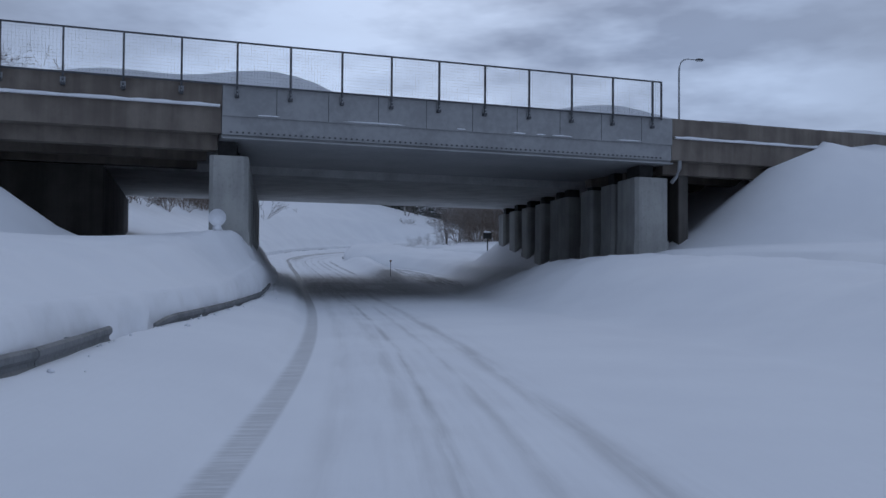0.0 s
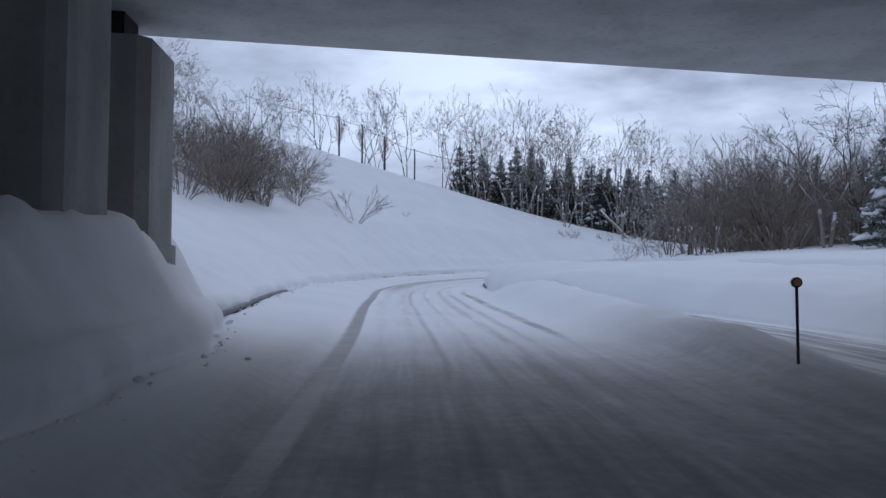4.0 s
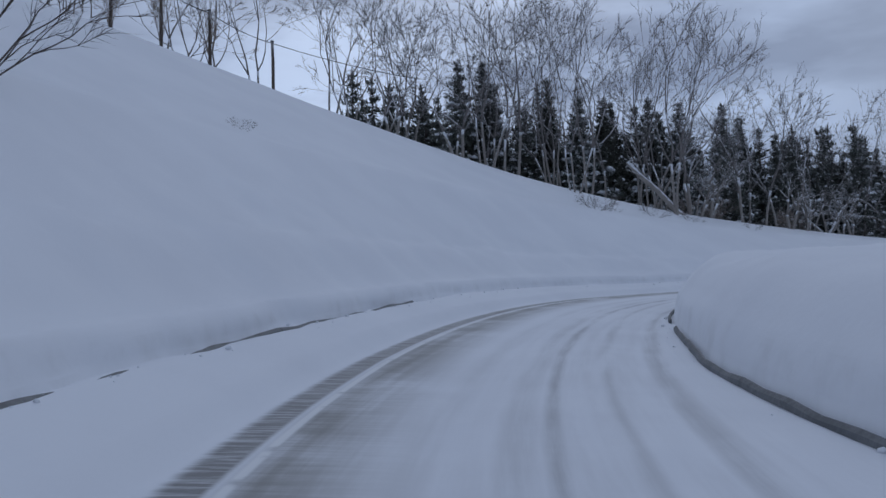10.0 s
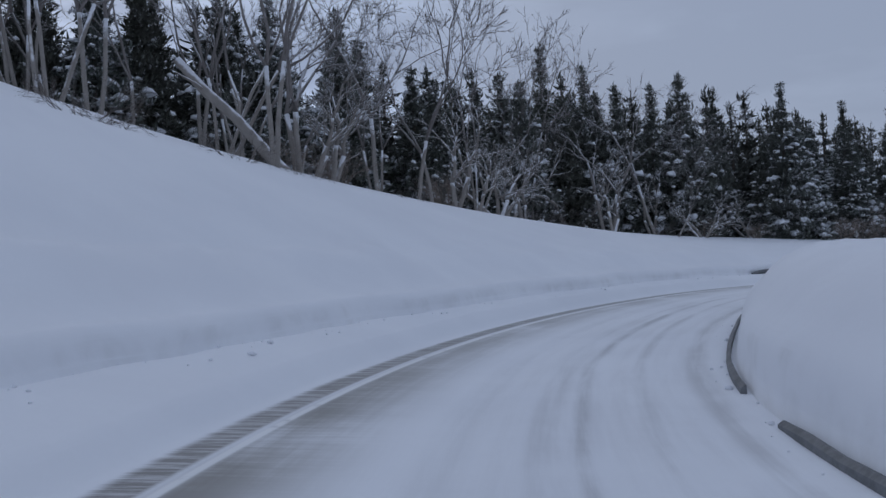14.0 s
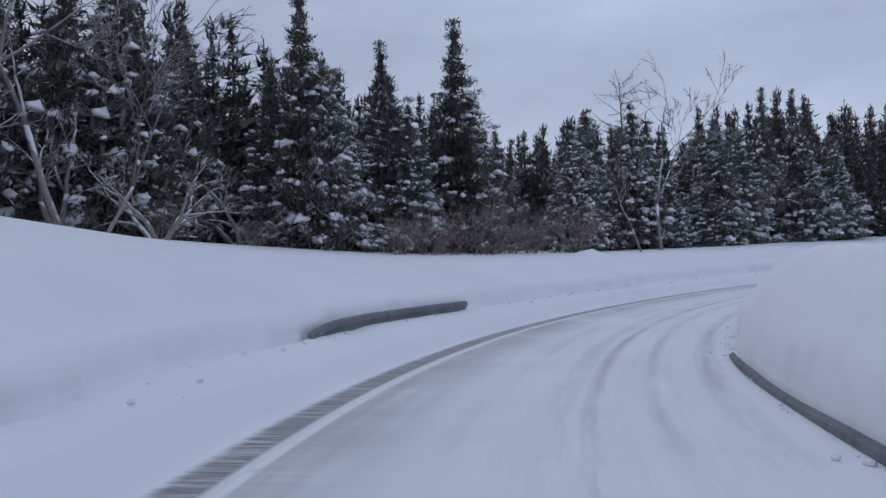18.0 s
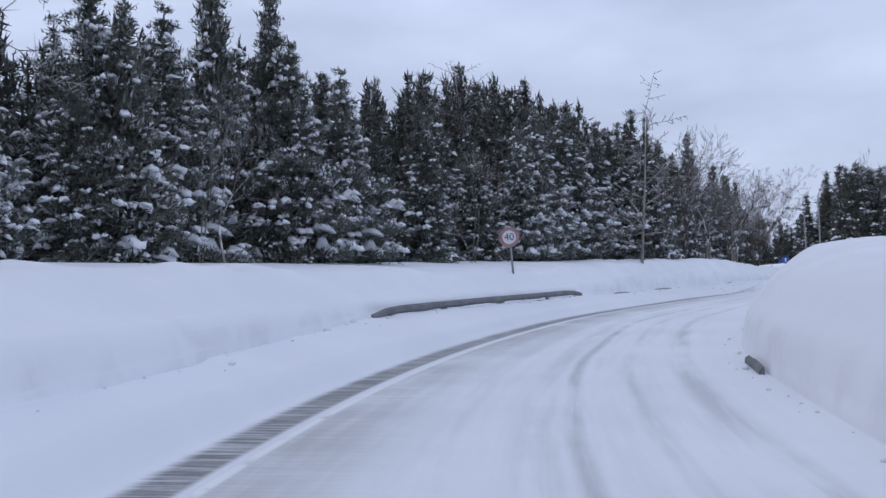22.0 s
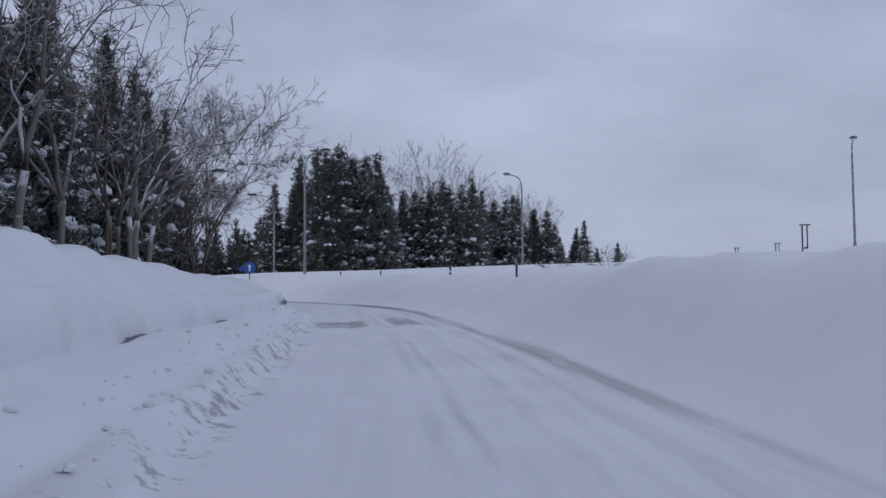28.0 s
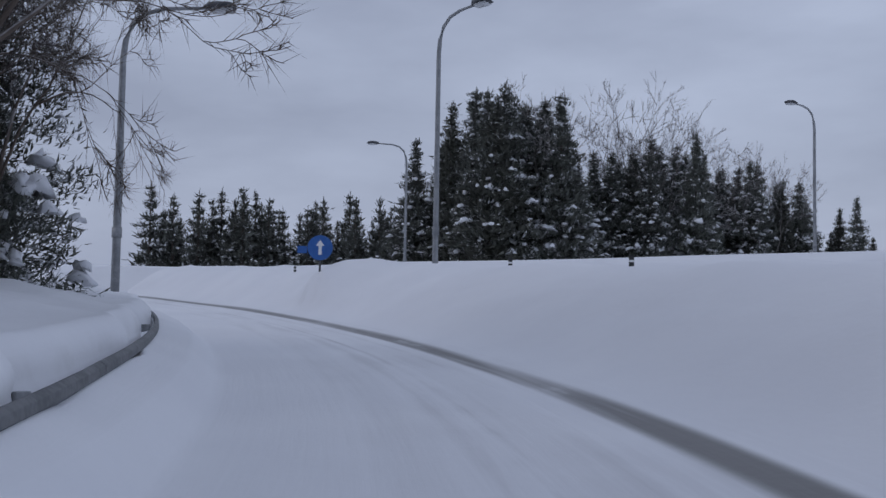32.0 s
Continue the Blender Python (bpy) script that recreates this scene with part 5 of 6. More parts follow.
def fork(rng, v, f, p, d, length, r, level, spec):
    """A limb that bends, carries twigs and divides at its end."""
    steps = 4 if level == 0 else 3
    pts, rad = [p.copy()], [r]
    q, dr = p.copy(), d.copy()
    end = max(r * (0.80 if level == 0 else 0.68), spec["fine"])
    for i in range(steps):
        dr = dr + rng.normal(0, spec["bend"] * (0.5 if level == 0 else 1.0), 3) + np.array((0, 0, spec["lift"]))
        dr /= np.linalg.norm(dr)
        q = q + dr * length / steps
        pts.append(q.copy())
        rad.append(r + (end - r) * (i + 1) / steps)
    g = tube([tuple(a) for a in pts], rad, (7, 6, 5, 4)[level] if level < 4 else 3)
    if level == 0:
        spec["stems"].append(g)
    else:
        o = len(v)
        v.extend(g[0])
        f.extend([tuple(i + o for i in face) for face in g[1]])

    def aside(along_, ang):
        side = rng.normal(0, 1, 3)
        side -= along_ * (side @ along_)
        side /= np.linalg.norm(side) + 1e-9
        return along_ * math.cos(ang) + side * math.sin(ang)

    if level >= spec["twig_from"]:
        for i in range(spec["twigs"]):
            t = rng.random()
            k = min(int(t * steps), steps - 1)
            base = pts[k] + (pts[k + 1] - pts[k]) * (t * steps - k)
            td = aside(dr, spec["angle"] * rng.uniform(1.0, 2.0)) + np.array((0, 0, spec["lift"] * 3))
            tip = base + td * spec["twig"] * rng.uniform(0.5, 1.2)
            a = np.cross(td, (0.3, 0.2, 1.0))
            a *= spec["fine"] * 0.85 / (np.linalg.norm(a) + 1e-9)
            b = np.cross(td, a)
            o = len(v)
            v.extend([tuple(base + a), tuple(base - a * 0.5 + b * 0.87), tuple(base - a * 0.5 - b * 0.87), tuple(tip)])
            f.extend([(o, o + 1, o + 3), (o + 1, o + 2, o + 3), (o + 2, o, o + 3)])
    if level == spec["levels"]:
        return
    n = 3 if rng.random() < spec["three"] else 2
    for i in range(n):
        ang = spec["angle"] * (rng.uniform(0.25, 0.7) if i == 0 else rng.uniform(0.9, 1.6))
        k = 1.0 if i == 0 else rng.uniform(0.72, 1.0)
        at = q if i < 2 else pts[-2]
        fork(rng, v, f, at, aside(dr, ang), length * spec["ratio"] * k * rng.uniform(0.85, 1.12), max(end * (0.92 if i == 0 else 0.72), spec["fine"]), level + 1, spec)


def bare_mesh(seed, h, stems, spec, r0, spread):
    rng = np.random.default_rng(seed)
    v, f = [], []
    spec = dict(spec, stems=[])
    for i in range(stems):
        a = 6.28 * (i + 0.6 * rng.random()) / stems
        d = np.array((math.cos(a) * spread * rng.uniform(0.5, 1.3), math.sin(a) * spread * rng.uniform(0.5, 1.3), 1.0)) + rng.normal(0, 0.04, 3)
        d /= np.linalg.norm(d)
        foot = np.array((0.12 * math.cos(a) * (stems > 1), 0.12 * math.sin(a) * (stems > 1), -0.5))
        if "first" in spec:
            fork(rng, v, f, foot, d, h * spec["first"] * rng.uniform(0.85, 1.1), r0 * rng.uniform(0.75, 1.1), 0, spec)
        else:
            grow(rng, v, f, foot, d, h * (0.75 + 0.3 * rng.random()), r0 * (0.7 + 0.4 * rng.random()), 0, spec)
    return spec["stems"], (v, f)


BIRCH = dict(first=0.30, ratio=0.78, angle=0.45, lift=0.035, bend=0.11, levels=6, twig_from=4, twigs=2, twig=0.45, fine=0.010, three=0.12)
SPREAD = dict(first=0.24, ratio=0.80, angle=0.56, lift=0.02, bend=0.12, levels=6, twig_from=4, twigs=2, twig=0.45, fine=0.010, three=0.15)
LADEN = dict(first=0.24, ratio=0.82, angle=0.52, lift=-0.015, bend=0.13, levels=4, twig_from=2, twigs=2, twig=0.8, fine=0.014, three=0.2)
BUSH = dict(first=0.40, ratio=0.78, angle=0.34, lift=0.0, bend=0.13, levels=3, twig_from=0, twigs=3, twig=0.45, fine=0.006, three=0.35)


def proto(name, label, category, group):
    ob = new(name)
    ob.matrix_world = Matrix.Translation((0, 0, -200))
    return tagged(ob, label, category, group)


def conifer_proto(seed, h, width, whorls, droop, base, snow, ragged, mat, label, dense=1.35, size=0.92):
    t = proto("conifer", label, "conifer tree", "conifers of the forest")
    trunk, crown, caps = conifer_meshes(seed, h, width, whorls, droop, base, snow, ragged, dense, size)
    part("trunk", trunk, BARK_DARK, t, "", True)
    part("crown", crown, mat, t)
    if caps:
        part("snow_clumps", caps, CLUMP, t, "clumps of snow on the branches", True)
    return t, h


def bare_proto(seed, h, stems, spec, r0, spread, mat, label, category="bare tree", group="leafless trees", name="bare_tree"):
    t = proto(name, label, category, group)
    trunks, twigs = bare_mesh(seed, h, stems, spec, r0, spread)
    for g in trunks:
        part("stem", g, mat, t, "", True)
    tagged(part("crown", twigs, TWIG_GREY if mat is BARK_PALE and spec is not LADEN else mat, t, "", True), kind="stuff")
    return t, h


CONIFERS = [conifer_proto(11 + i, 10.0, w, n, d, b, sn, rg, mt, lb, 1.0, 1.25) for i, (w, n, d, b, sn, rg, mt, lb) in enumerate((
    (2.3, 26, 0.34, 0.03, 0.55, 0.24, NEEDLES, "dark green cedar with snow on its branches"),
    (1.9, 28, 0.40, 0.04, 0.32, 0.22, NEEDLES, "slender dark cedar dusted with snow"),
    (2.8, 23, 0.22, 0.02, 1.20, 0.30, NEEDLES_PINE, "broad fir loaded with clumps of snow"),
    (2.0, 27, 0.42, 0.05, 0.10, 0.20, NEEDLES_DARK, "dark pointed cedar almost free of snow"),
    (2.5, 23, 0.20, 0.05, 1.00, 0.36, NEEDLES_PINE, "ragged fir with snow-laden branches"),
))]
FINE = [conifer_proto(91 + i, 10.0, w, n, d, 0.02, sn, rg, mt, lb, 2.2, 0.85) for i, (w, n, d, sn, rg, mt, lb) in enumerate((
    (2.1, 29, 0.36, 0.50, 0.24, NEEDLES, "dark cedar with fine drooping sprays beside the ramp"),
    (2.6, 26, 0.22, 1.15, 0.34, NEEDLES_PINE, "broad fir with heavy clumps of snow beside the ramp"),
))]
FAR_KINDS = [conifer_meshes(71 + i, 10.0, w, 14, 0.34, 0.03, sn * 0.6, 0.26, 0.30, 2.6) for i, (w, sn) in enumerate(((2.2, 0.22), (1.9, 0.12), (2.5, 0.4)))]
FAR_GEO = {}


def plant_far(key, x, y, z, height, yaw, wide=1.0):
    """Adds a tree to a joined background wood."""
    k = height / 10.0
    c, s_ = math.cos(yaw), math.sin(yaw)
    geos = FAR_KINDS[int(abs(x * 7 + y * 3)) % len(FAR_KINDS)]
    store = FAR_GEO.setdefault(key, ([], [], [], [0]))
    for i, g in enumerate(geos):
        if g is None:
            continue
        v = np.asarray(g[0]) * (k * wide, k * wide, k)
        v = np.stack([v[:, 0] * c - v[:, 1] * s_ + x, v[:, 0] * s_ + v[:, 1] * c + y, v[:, 2] + z], 1)
        o = store[3][0]
        store[0].append(v)
        store[1].extend([tuple(q + o for q in f) for f in g[1]])
        store[2].extend([i] * len(g[1]))
        store[3][0] += len(v)


def finish_far(key, label):
    v, f, mi, _ = FAR_GEO[key]
    ob = mesh_object(key, np.concatenate(v), f, BARK_DARK, None, False)
    ob.data.materials.append(NEEDLES)
    ob.data.materials.append(CLUMP)
    ob.data.polygons.foreach_set("material_index", mi)
    return tagged(ob, label, "forest", kind="stuff")


BIRCHES = [bare_proto(31 + i, h, st, BIRCH, r, sp, BARK_PALE, lb) for i, (h, st, r, sp, lb) in enumerate((
    (10.0, 1, 0.095, 0.06, "pale leafless tree with snow along its branches"),
    (10.0, 2, 0.078, 0.16, "pale twin-stemmed leafless tree with snowy branches"),
    (10.0, 3, 0.066, 0.24, "leafless tree with several pale stems"),
    (10.0, 1, 0.086, 0.20, "leaning pale leafless tree"),
))]
SPREADERS = [bare_proto(41 + i, 10.0, st, SPREAD, r, sp, mt, lb) for i, (st, r, sp, mt, lb) in enumerate((
    (3, 0.085, 0.20, BARK_DARK, "dark leafless tree with a wide crown"),
    (2, 0.110, 0.30, BARK_PALE, "leafless tree with snow-covered spreading limbs"),
))]
LADENS = [bare_proto(81 + i, 10.0, st, LADEN, 0.20, sp, BARK_PALE, lb) for i, (st, sp, lb) in enumerate((
    (4, 0.75, "low leafless tree with arching limbs under snow"),
    (2, 0.40, "crooked leafless tree with snow along its limbs"),
))]
WIDE = dict(first=0.24, ratio=0.80, angle=0.48, lift=0.0, bend=0.14, levels=7, twig_from=3, twigs=4, twig=0.45, fine=0.007, three=0.22)
WIDE_TREES = [bare_proto(61 + i, 10.0, st, WIDE, 0.075, sp, BARK_DARK, "dark leafless tree with long level branches") for i, (st, sp) in enumerate(((4, 0.30), (5, 0.40)))]
BUSHES = [bare_proto(51 + i, 3.0, st, BUSH, 0.020, sp, mt, lb, "shrub", "leafless shrubs", "bare_shrub") for i, (st, sp, mt, lb) in enumerate((
    (14, 0.75, TWIG_BROWN, "brown leafless shrub in the snow"),
    (20, 0.55, TWIG_BROWN, "dense brown leafless shrub"),
    (9, 1.10, BARK_DARK, "dark spreading leafless shrub"),
))]
USED = set()


def plant(p, x, y, height, yaw, lean=(0, 0), z=None, wide=1.0):
    t, h = p
    z = ground_at(x, y) if z is None else z
    k = height / h
    m = pose(x, y, z - 0.05, lean[0], lean[1], yaw) @ Matrix.Diagonal((k * wide, k * wide, k, 1))
    if t.name not in USED:
        USED.add(t.name)
        t.matrix_world = m
        return t
    c = copy_thing(t, m)
    c.matrix_world = m
    return c


rng = np.random.default_rng(77)


def by_road(s, d):
    x, y, z = at_road(s, -d)
    return float(x), float(y), float(z)


def pick(kinds, weights):
    return kinds[int(rng.choice(len(kinds), p=np.array(weights) / sum(weights)))]


# crest of the hill and its far side: leafless trees
for s in np.arange(112, 166, 1.25):
    d = np.interp(s, (110, 148, 158, 166), (29, 29, 23, 19)) + rng.uniform(-0.5, 9)
    x, y, z = by_road(s, d)
    plant(pick(BIRCHES + SPREADERS[1:], (4, 3, 3, 2, 1)), x, y, np.interp(s, (112, 135, 145, 155, 166), (5.0, 6.0, 9.0, 12.5, 14.0)) * rng.uniform(0.75, 1.1), rng.uniform(0, 360), (rng.normal(0, 4), rng.normal(0, 4)), z)
# pale trees on the lower end of the ridge, in front of the cedars
for s in np.arange(158, 178, 1.3):
    d = np.interp(s, (160, 168, 178), (19, 15, 14)) + rng.uniform(0, 7.0)
    x, y, z = by_road(s, d)
    plant(pick(BIRCHES + SPREADERS[1:], (4, 3, 3, 2, 1)), x, y, rng.uniform(10.0, 15.5) * np.interp(s, (160, 172, 178), (1.0, 0.9, 0.75)), rng.uniform(0, 360), (rng.normal(0, 5), rng.normal(0, 5)), z)
for kind, x, y, h, yaw, tilt in (
    (BIRCHES[0], 8.6, 174.3, 12.5, 40, 3), (LADENS[1], 10.4, 174.3, 6.8, 110, 0), (BIRCHES[2], -6.4, 165.0, 12.0, 0, 2), (LADENS[1], 3.2, 171.3, 6.0, -20, 34), (LADENS[1], 4.2, 172.2, 7.0, -35, 24),
    (BIRCHES[1], 0.5, 167.9, 12.5, 80, 0), (SPREADERS[1], 2.2, 171.0, 11.0, 200, 4), (LADENS[0], 23.0, 184.6, 8.5, 15, 0), (BIRCHES[0], 26.4, 179.1, 6.8, -45, 26), (SPREADERS[1], 23.3, 181.3, 10.5, 250, 0),
    (BIRCHES[3], 27.4, 182.1, 12.0, 120, 4), (BIRCHES[0], 31.8, 186.8, 11.5, -50, 32), (BIRCHES[1], 20.0, 184.0, 10.5, 60, 0), (LADENS[1], 17.5, 180.5, 6.5, 310, 8), (LADENS[0], 14.5, 178.0, 6.5, 200, 0), (LADENS[1], 28.5, 184.0, 6.0, 75, 10)):
    plant(kind, x, y, h, yaw, (0, tilt))
# cedars behind them
for s in np.arange(163, 196, 1.15):
    for row in range(4):
        d = np.interp(s, (163, 170, 180, 190, 204), (29, 25, 21, 17, 15)) + row * 5.5 + rng.uniform(0, 4.0)
        x, y, z = by_road(s, min(d, 45.5))
        h = rng.uniform(7.5, 10.5) * np.interp(s, (163, 180, 190, 196), (1.05, 1.0, 1.0, 1.0)) + row * 0.8
        if row < 1:
            plant(pick(CONIFERS, (4, 4, 1, 5, 1)), x, y, h, rng.uniform(0, 360), (0, 0), z, rng.uniform(0.9, 1.15))
        else:
            plant_far("background_wood", x, y, z, h, rng.uniform(0, 6.28), rng.uniform(0.9, 1.2))
# brushwood at the foot of the cedars
for s in np.arange(168, 204, 3.0):
    d = 14 + rng.uniform(0, 7)
    x, y, z = by_road(s, d)
    plant(pick(BUSHES, (3, 3, 2)), x, y, rng.uniform(1.0, 2.0), rng.uniform(0, 360), (0, 0), z)
WOOD_S = (196, 208, 214, 220, 226, 232, 238, 244, 250, 256, 268, 286)
WOOD_H = {10: (7.5, 5.9, 5.9, 7.3, 8.6, 6.2, 8, 8.9, 9.5, 10.1, 10.6, 11.4), 15: (9.4, 7.9, 7.5, 7.8, 9.5, 9.5, 8.4, 10, 11.2, 11.9, 12.4, 13.7), 20: (11.5, 9.5, 7.6, 8.9, 9.2, 11.3, 12, 10.3, 11.9, 13.4, 14.3, 15.4), 26: (13, 11, 9.5, 8.9, 10.4, 10.8, 13, 13, 12.3, 13.7, 16.5, 17.6)}


def wood_height(s, d):
    return float(np.interp(d, sorted(WOOD_H), [np.interp(s, WOOD_S, WOOD_H[k]) for k in sorted(WOOD_H)]))


# tall snow-laden firs where the wood begins
for s, d, h, k in ((200.5, 13.2, 7.0, 0), (197.0, 15.6, 6.5, 0)):
    x, y, z = by_road(s, d)
    plant(FINE[0 if k == 0 else 1], x, y, h, rng.uniform(0, 360), (0, 0), z, 1.15)
# the snow-laden wood along the bend
for s in np.arange(198, 284, 0.95):
    for row in range(5):
        d0 = np.interp(s, (198, 214, 236, 250, 284), (13, 10, 8.2, 8.0, 9.0))
        d = d0 + row * 4.2 + rng.uniform(0, 3.4)
        if rng.random() < 0.06 or (204 < s < 209 and d < 13.5):
            continue
        x, y, z = by_road(s, d)
        top = wood_height(s, d) * (rng.uniform(0.50, 0.86) if row < 2 else rng.uniform(0.68, 0.98))
        laden = s < 246
        if row < 1 or (row < 2 and rng.random() < 0.35):
            near_road = row == 0 and 214 < s < 268 and rng.random() < 0.7
            plant(FINE[int(rng.random() < (0.55 if laden else 0.2))] if near_road else pick(CONIFERS, (3, 3, 4, 2, 4) if laden else (3, 3, 1, 5, 1)), x, y, top, rng.uniform(0, 360), (rng.normal(0, 1.5), rng.normal(0, 1.5)), z, rng.uniform(0.85, 1.15))
        else:
            plant_far("background_wood", x, y, z, top, rng.uniform(0, 6.28), rng.uniform(0.75, 1.0))
for s in np.arange(202, 262, 6.5):
    x, y, z = by_road(s, np.interp(s, (202, 235, 262), (10.5, 7.0, 6.4)) + rng.uniform(0, 2.5))
    plant(pick(BIRCHES, (4, 2, 1, 3)), x, y, rng.uniform(3.0, 5.5), rng.uniform(0, 360), (rng.normal(0, 8), rng.normal(0, 8)), z, 0.7)
# brown brushwood in a gap of the wood
for s in np.arange(198, 211, 1.0):
    x, y, z = by_road(s, rng.uniform(10, 14))
    plant(pick(BUSHES, (3, 4, 1)), x, y, rng.uniform(1.4, 2.6), rng.uniform(0, 360), (0, 0), z)
# snow-laden crooked trees before the cedars
for s in np.arange(171, 200, 5.0):
    x, y, z = by_road(s, rng.uniform(13.0, 17.0))
    plant(LADENS[int(rng.random() < 0.5)], x, y, rng.uniform(4.0, 6.5), rng.uniform(0, 360), (rng.normal(0, 6), rng.normal(0, 6)), z)
# single trees whose tops stand out of the wood
for kind, x, y, top, wide in (
    (FINE[0], 68.0, 172.4, 18.9, 0.80), (FINE[0], 69.2, 170.9, 18.8, 0.72), (FINE[1], 62.1, 173.9, 15.8, 1.0), (FINE[0], 37.2, 181.6, 19.2, 0.90), (FINE[0], 45.4, 179.9, 19.4, 0.95), (FINE[0], 43.9, 182.8, 18.6, 0.9),
    (CONIFERS[1], 118.2, 162.0, 28.5, 0.8), (CONIFERS[0], 118.8, 143.1, 22.3, 0.8), (FINE[0], 95.5, 153.6, 19.4, 0.9), (CONIFERS[3], 118.2, 153.3, 24.9, 0.85), (CONIFERS[1], 117.4, 166.2, 26.5, 0.8), (CONIFERS[0], 127.9, 169.1, 29.7, 0.8),
    (CONIFERS[3], 113.9, 159.3, 25.0, 0.9), (CONIFERS[1], 118.0, 156.6, 27.0, 0.8), (CONIFERS[0], 94.4, 195.1, 24.4, 0.9), (CONIFERS[3], 32.1, 201.3, 26.5, 0.75), (CONIFERS[1], 41.6, 209.2, 27.6, 0.75), (FINE[0], 91.0, 154.0, 18.0, 0.85),
    (FINE[1], 91.9, 156.5, 18.0, 0.9), (FINE[1], 58.5, 179.5, 17.2, 1.0), (FINE[1], 58.0, 176.8, 17.0, 1.0), (CONIFERS[2], 54.0, 178.0, 15.5, 1.0), (CONIFERS[1], 58.5, 202.7, 21.7, 0.9)):
    g = ground_at(x, y)
    plant(kind, x, y, (top - g) * 0.98, rng.uniform(0, 360), (0, 0), g, wide)
for x, y, h, yaw, tilt in ((54.3, 174.2, 11.0, 90, 2), (50.8, 173.9, 5.5, 150, 14), (64.5, 171.5, 5.0, 60, 12)):
    plant(BIRCHES[0], x, y, h, yaw, (0, tilt))
# stand of leafless trees inside the loop of the ramp
for i in range(40):
    x = rng.uniform(-1.0, 18.0)
    plant(pick(BUSHES[:2] + SPREADERS[:1] + BIRCHES[1:3], (4, 2, 4, 2, 2)), x, rng.uniform(100, 118) + 0.1 * x, rng.uniform(3.8, 6.2) + 0.10 * max(x, 0), rng.uniform(0, 360), (rng.normal(0, 5), rng.normal(0, 5)))
for x, y, h in ((7.5, 100.5, 10.0), (9.7, 102.6, 10.5), (12.5, 103.0, 9.5), (5.0, 104.5, 7.5), (15.5, 101.5, 9.5)):
    plant(pick(SPREADERS + BIRCHES[1:3], (3, 2, 1, 1)), x, y, h, rng.uniform(0, 360))
plant(FINE[1], 9.2, 92.8, 8.0, 70)
plant(CONIFERS[2], 12.5, 96.0, 8.5, 10)
plant(SPREADERS[1], 3.4, 128.1, 11.5, 100, (0, 0), None, 0.8)
for x, y, h in ((-1.5, 96.5, 1.6), (-3.0, 98.0, 1.2), (0.8, 95.5, 1.8), (1.5, 125.5, 1.2)):
    plant(BUSHES[2], x, y, h, rng.uniform(0, 360))
# leafless group at the end of the wood
for s, d, h in ((262, 7.2, 9), (266, 9, 10), (270, 7.5, 9.5), (273, 10, 10), (277, 8, 9.5), (281, 9.5, 10), (284, 7, 9), (287, 9, 9.5), (279, 6.6, 8.5), (275, 6.4, 8)):
    x, y, z = by_road(s, d)
    plant(pick(SPREADERS + BIRCHES[1:3], (4, 2, 1, 1)), x, y, h, rng.uniform(0, 360), (rng.normal(0, 3), rng.normal(0, 3)), z)
for s, d, h in ((296, 6.0, 9.0),):
    x, y, z = by_road(s, d)
    plant(WIDE_TREES[1], x, y, h, rng.uniform(0, 360), (0, 0), z, 0.8)
for s, d, h in ((286, 8.5, 9), (290, 7.8, 8.5), (295.5, 8.0, 7.5), (298.5, 8.8, 8), (293, 10.5, 9), (297, 12, 9.5), (302, 10, 7), (288, 11, 10)):
    x, y, z = by_road(s, d)
    plant(pick(CONIFERS, (3, 3, 1, 2, 2)), x, y, h, rng.uniform(0, 360), (0, 0), z)
for x, y, h in ((128.7, 136.4, 8.8), (130.7, 136.9, 8.4), (133.4, 135.9, 8.0), (126.6, 138.6, 9.2), (131.8, 139.4, 9.0), (129.2, 140.5, 9.4)):
    plant(pick(CONIFERS, (3, 3, 0, 4, 0)), x, y, h, rng.uniform(0, 360), (0, 0), None, 0.9)
for x, y, h in ((127.5, 134.4, 10.5), (130.0, 133.9, 9.2)):
    plant(WIDE_TREES[0 if h > 10 else 1], x, y, h, rng.uniform(0, 360) + (110 if h > 10 else 150), (0, 0), None, 0.85 if h > 10 else 0.62)
CLOSE = conifer_proto(95, 10.0, 2.3, 30, 0.34, 0.01, 0.30, 0.25, NEEDLES, "dark cedar standing close to the bend of the ramp", 4.5, 0.55)
plant(CLOSE, 132.4, 134.3, 8.8, 30, (0, 0), None, 0.85)
plant(CLOSE, 135.0, 134.9, 8.4, 140, (0, 0), None, 0.9)
# a slender leafless larch above the wood
LARCH = dict(bend=0.03, lift=0.02, levels=2, kids=(70, 9), angle=1.15, ratio=0.26)
LARCH["from"] = (0.12, 0.15)
larch = bare_proto(61, 12.0, 1, LARCH, 0.13, 0.0, BARK_DARK, "slender leafless larch rising above the conifers")
plant(larch, 72.6, 182.8, 21.5 - ground_at(72.6, 182.8), 30)
plant(larch, 98.0, 163.0, 11.5, 120)
# a dead tree with long level limbs that carry snow
SNAG = dict(bend=0.02, lift=0.0, levels=3, kids=(26, 8, 3), angle=1.25, ratio=0.34, fine=0.018)
SNAG["from"] = (0.08, 0.25, 0.2)
plant(bare_proto(62, 10.0, 1, SNAG, 0.085, 0.0, BARK_PALE, "dead tree with level limbs carrying snow"), 84.7, 156.1, 8.8, 60)
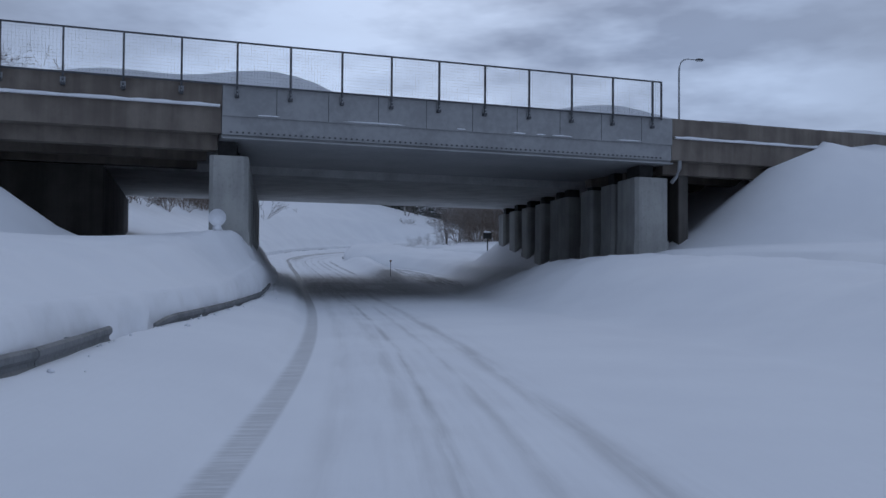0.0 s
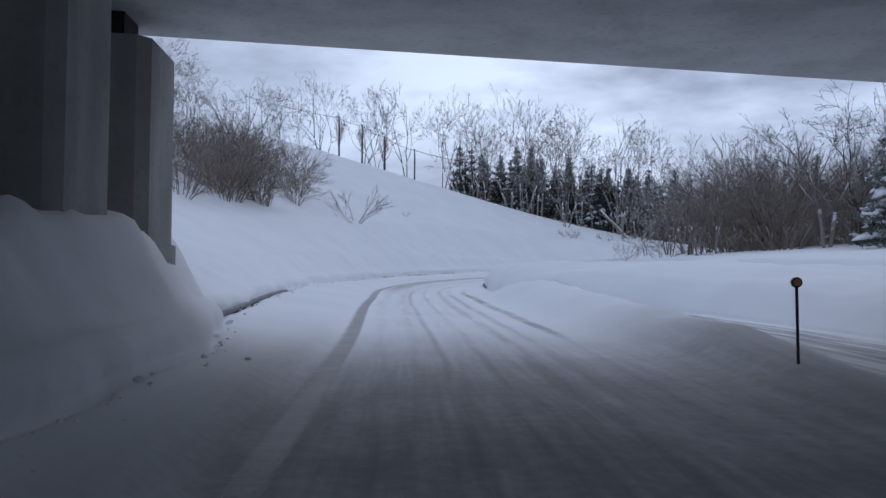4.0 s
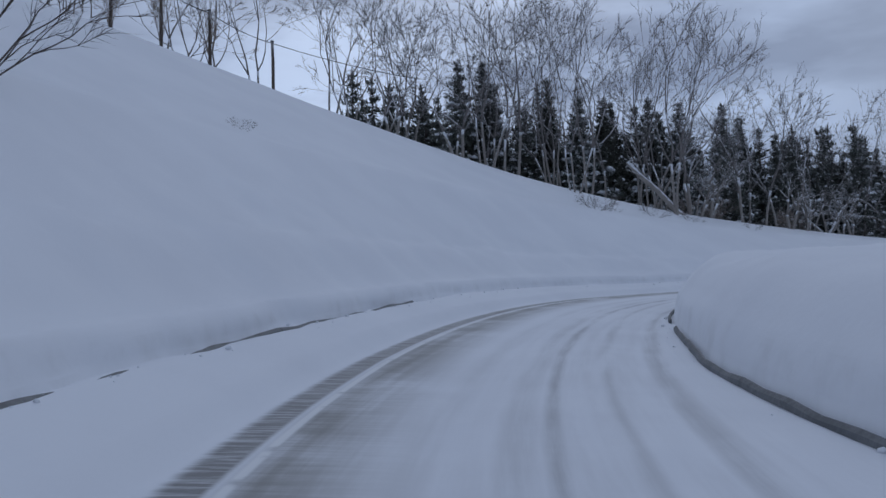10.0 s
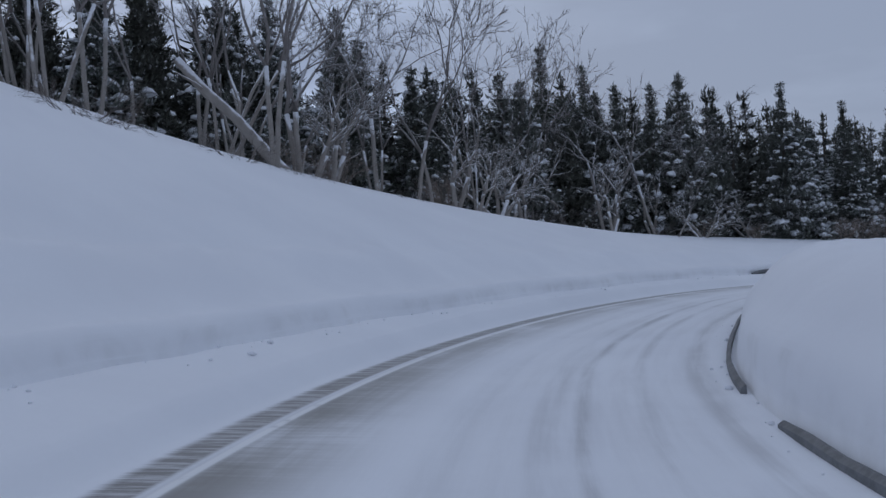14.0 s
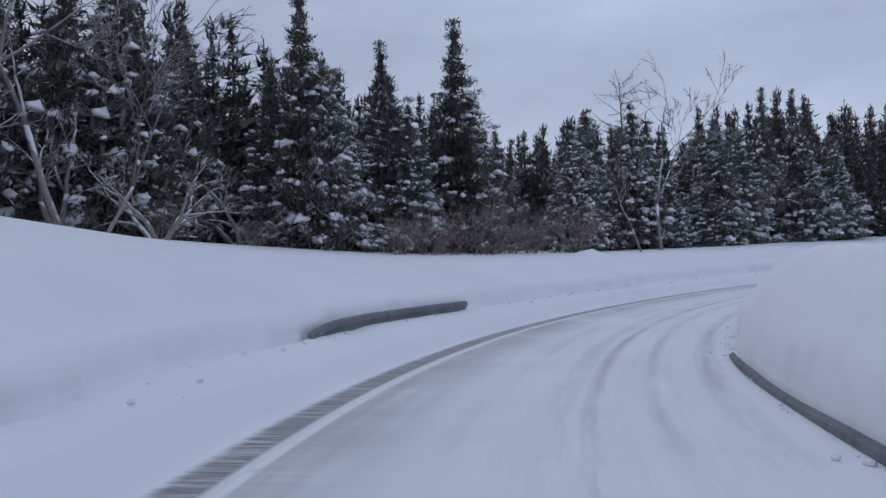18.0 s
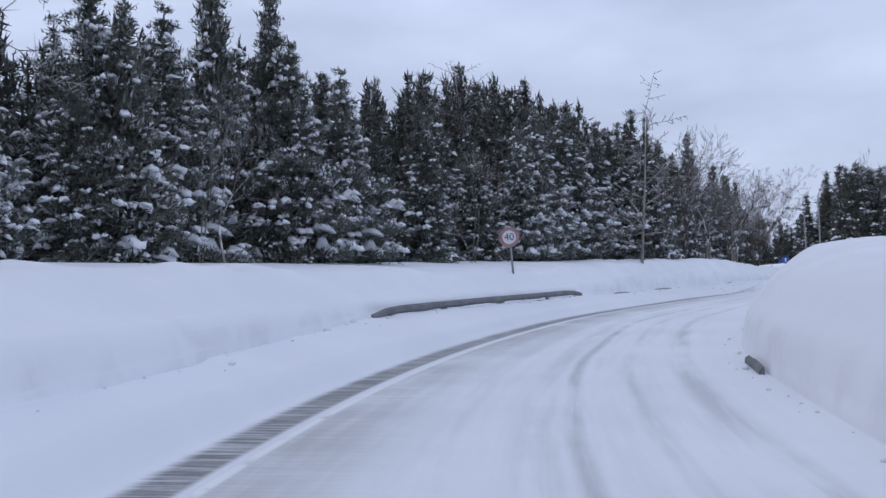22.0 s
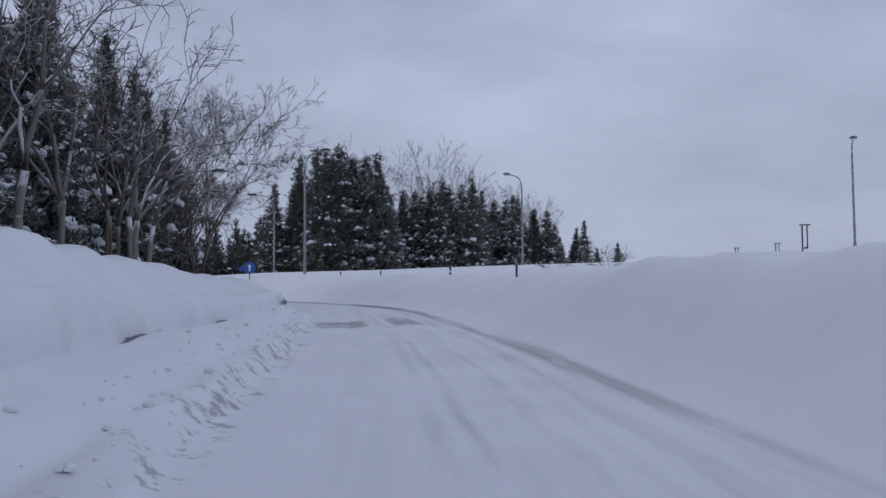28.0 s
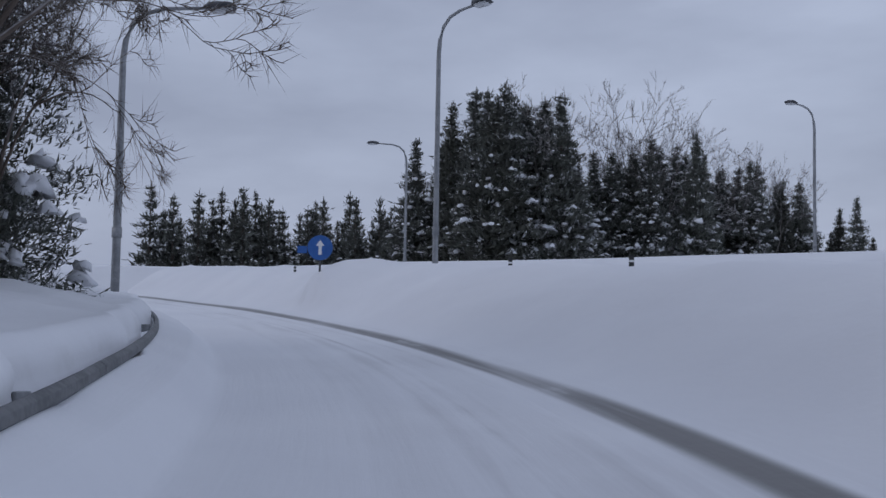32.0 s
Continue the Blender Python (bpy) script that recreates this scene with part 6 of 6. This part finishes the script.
# a broken trunk that leans on the slope
broken = thing("broken_trunk", Matrix.Translation((1.0, 169.2, 11.3)), "broken leaning trunk with snow along its upper side", "dead tree")
part("trunk", tube([(0.9, -0.2, -0.9), (0, 0, 0), (-1.3, 0.3, 1.6), (-2.3, 0.6, 2.6), (-3.1, 0.8, 3.6)], [0.22, 0.21, 0.18, 0.17, 0.14], 9), BARK_PALE, broken, "", True)
part("stub", tube([(-1.2, 0.28, 1.5), (-1.1, 0.5, 2.2), (-1.4, 0.7, 3.3)], [0.07, 0.06, 0.03], 6), BARK_PALE, broken, "", True)
part("stub", tube([(-2.2, 0.6, 2.5), (-2.6, 0.3, 2.7), (-3.3, 0.1, 3.0)], [0.06, 0.05, 0.02], 6), BARK_PALE, broken, "", True)
# climbers round the posts on the crest
for x, y, z, h in CREST[:3]:
    plant(BUSHES[1], x, y, h * 1.15, rng.uniform(0, 360), (0, 0), z, 0.33)
# shrubs on the hillside after the bridge
for i in range(62):
    s = rng.uniform(78, 122)
    d = np.interp(s, (78, 90, 104, 122), (9, 11.5, 10.5, 9.4)) + rng.gamma(1.8, 3.0)
    if d > 34:
        continue
    x, y, z = by_road(s, d)
    plant(pick(BUSHES, (4, 4, 2)), x, y, rng.uniform(2.4, 5.0), rng.uniform(0, 360), (rng.normal(0, 8), rng.normal(0, 8)), z)
for i in range(34):
    s, d = rng.uniform(66, 120), rng.uniform(15, 38)
    x, y, z = by_road(s, d)
    plant(pick(BIRCHES + SPREADERS, (2, 2, 3, 2, 3, 2)), x, y, rng.uniform(5, 9), rng.uniform(0, 360), (rng.normal(0, 5), rng.normal(0, 5)), z)
for s, d, h in ((120.5, 8.8, 3.4), (133.0, 11.0, 0.5), (134.2, 11.4, 0.4), (156.5, 10.3, 1.5), (158, 10.8, 1.2), (162, 10.9, 1.3), (165, 11.0, 1.1), (170, 10.8, 0.9)):
    x, y, z = by_road(s, d)
    plant(BUSHES[2], x, y, h, rng.uniform(0, 360), (0, 0), z)
# wood beyond the highway
for i in range(78):
    t = i / 77
    x, y = 186 + rng.normal(0, 3.0) + 6 * rng.random(), 100 - 44 * t + rng.normal(0, 1.0)
    h = np.interp(t, (0, 0.06, 0.20, 0.26, 0.5, 0.7, 0.85, 1.0), (11, 15.5, 15, 9, 13, 11.5, 9, 4.5)) + rng.uniform(-1.2, 1.0)
    plant(pick(CONIFERS, (4, 5, 1, 4, 0)), x, y, h, rng.uniform(0, 360), (0, 0), None, rng.uniform(0.95, 1.2))
for i in range(20):
    t = 0.22 + 0.70 * i / 19
    plant(pick(BIRCHES[:3], (3, 2, 2)), 189 + rng.normal(0, 3), 100 - 44 * t + rng.normal(0, 1.0), np.interp(t, (0.22, 0.5, 0.9), (15.5, 14.5, 9)) + rng.uniform(-1, 1), rng.uniform(0, 360))
plant(CONIFERS[3], 184.8, 58.6, 8.2, 0)
plant(CONIFERS[0], 186.5, 56.5, 4.0, 40)
for i in range(60):
    t = i / 59
    x, y = 262 - 10 * t + rng.normal(0, 4), 112 - 42 * t + rng.normal(0, 1.0)
    plant_far("background_wood", x, y, float(land([x], [y])[0][0]) - 0.3, rng.uniform(10, 16), rng.uniform(0, 6.28), 1.05)
# low scrub on the rise by the highway
for i in range(14):
    plant(BUSHES[i % 3], 119 + rng.normal(0, 5), 84 + rng.normal(0, 4), rng.uniform(0.8, 1.6), rng.uniform(0, 360))
for x, y, h in ((118.3, 121.3, 1.1), (117.2, 119.0, 1.3), (132.1, 105.6, 2.0)):
    plant(BUSHES[2], x, y, h, rng.uniform(0, 360))
# crumbs of snow at the foot of the banks and along the broken berm
crumbs = []
for i in range(1170):
    if i < 320:
        s = rng.uniform(250, 283)
        lat = float(EDGE(s)) - 0.05 - abs(rng.normal(0, 0.55))
    elif i < 820:
        s = rng.uniform(8, 250)
        lat = float(left_edge(s)) + 0.10 + abs(rng.normal(0, 0.16))
    else:
        s = rng.uniform(100, 240)
        lat = float(right_edge(s)) - 0.05 - abs(rng.normal(0, 0.14))
    x, y, z = at_road(s, lat)
    r = 0.012 + 0.042 * rng.random() ** 3
    crumbs.append(lump(rng, (float(x), float(y), float(z) + r * 0.25), r, 0.8, 5, 3))
tagged(mesh_object("snow_crumbs", *merged(*crumbs), CLUMP), "small crumbs of ploughed snow", "snow", kind="stuff")
finish_far("background_wood", "dark snowy conifer wood in the background")
for name_ in [o for o in list(bpy.data.objects) if o.parent is None and o.location.z < -150]:
    for kid in list(name_.children):
        bpy.data.objects.remove(kid)
    bpy.data.objects.remove(name_)
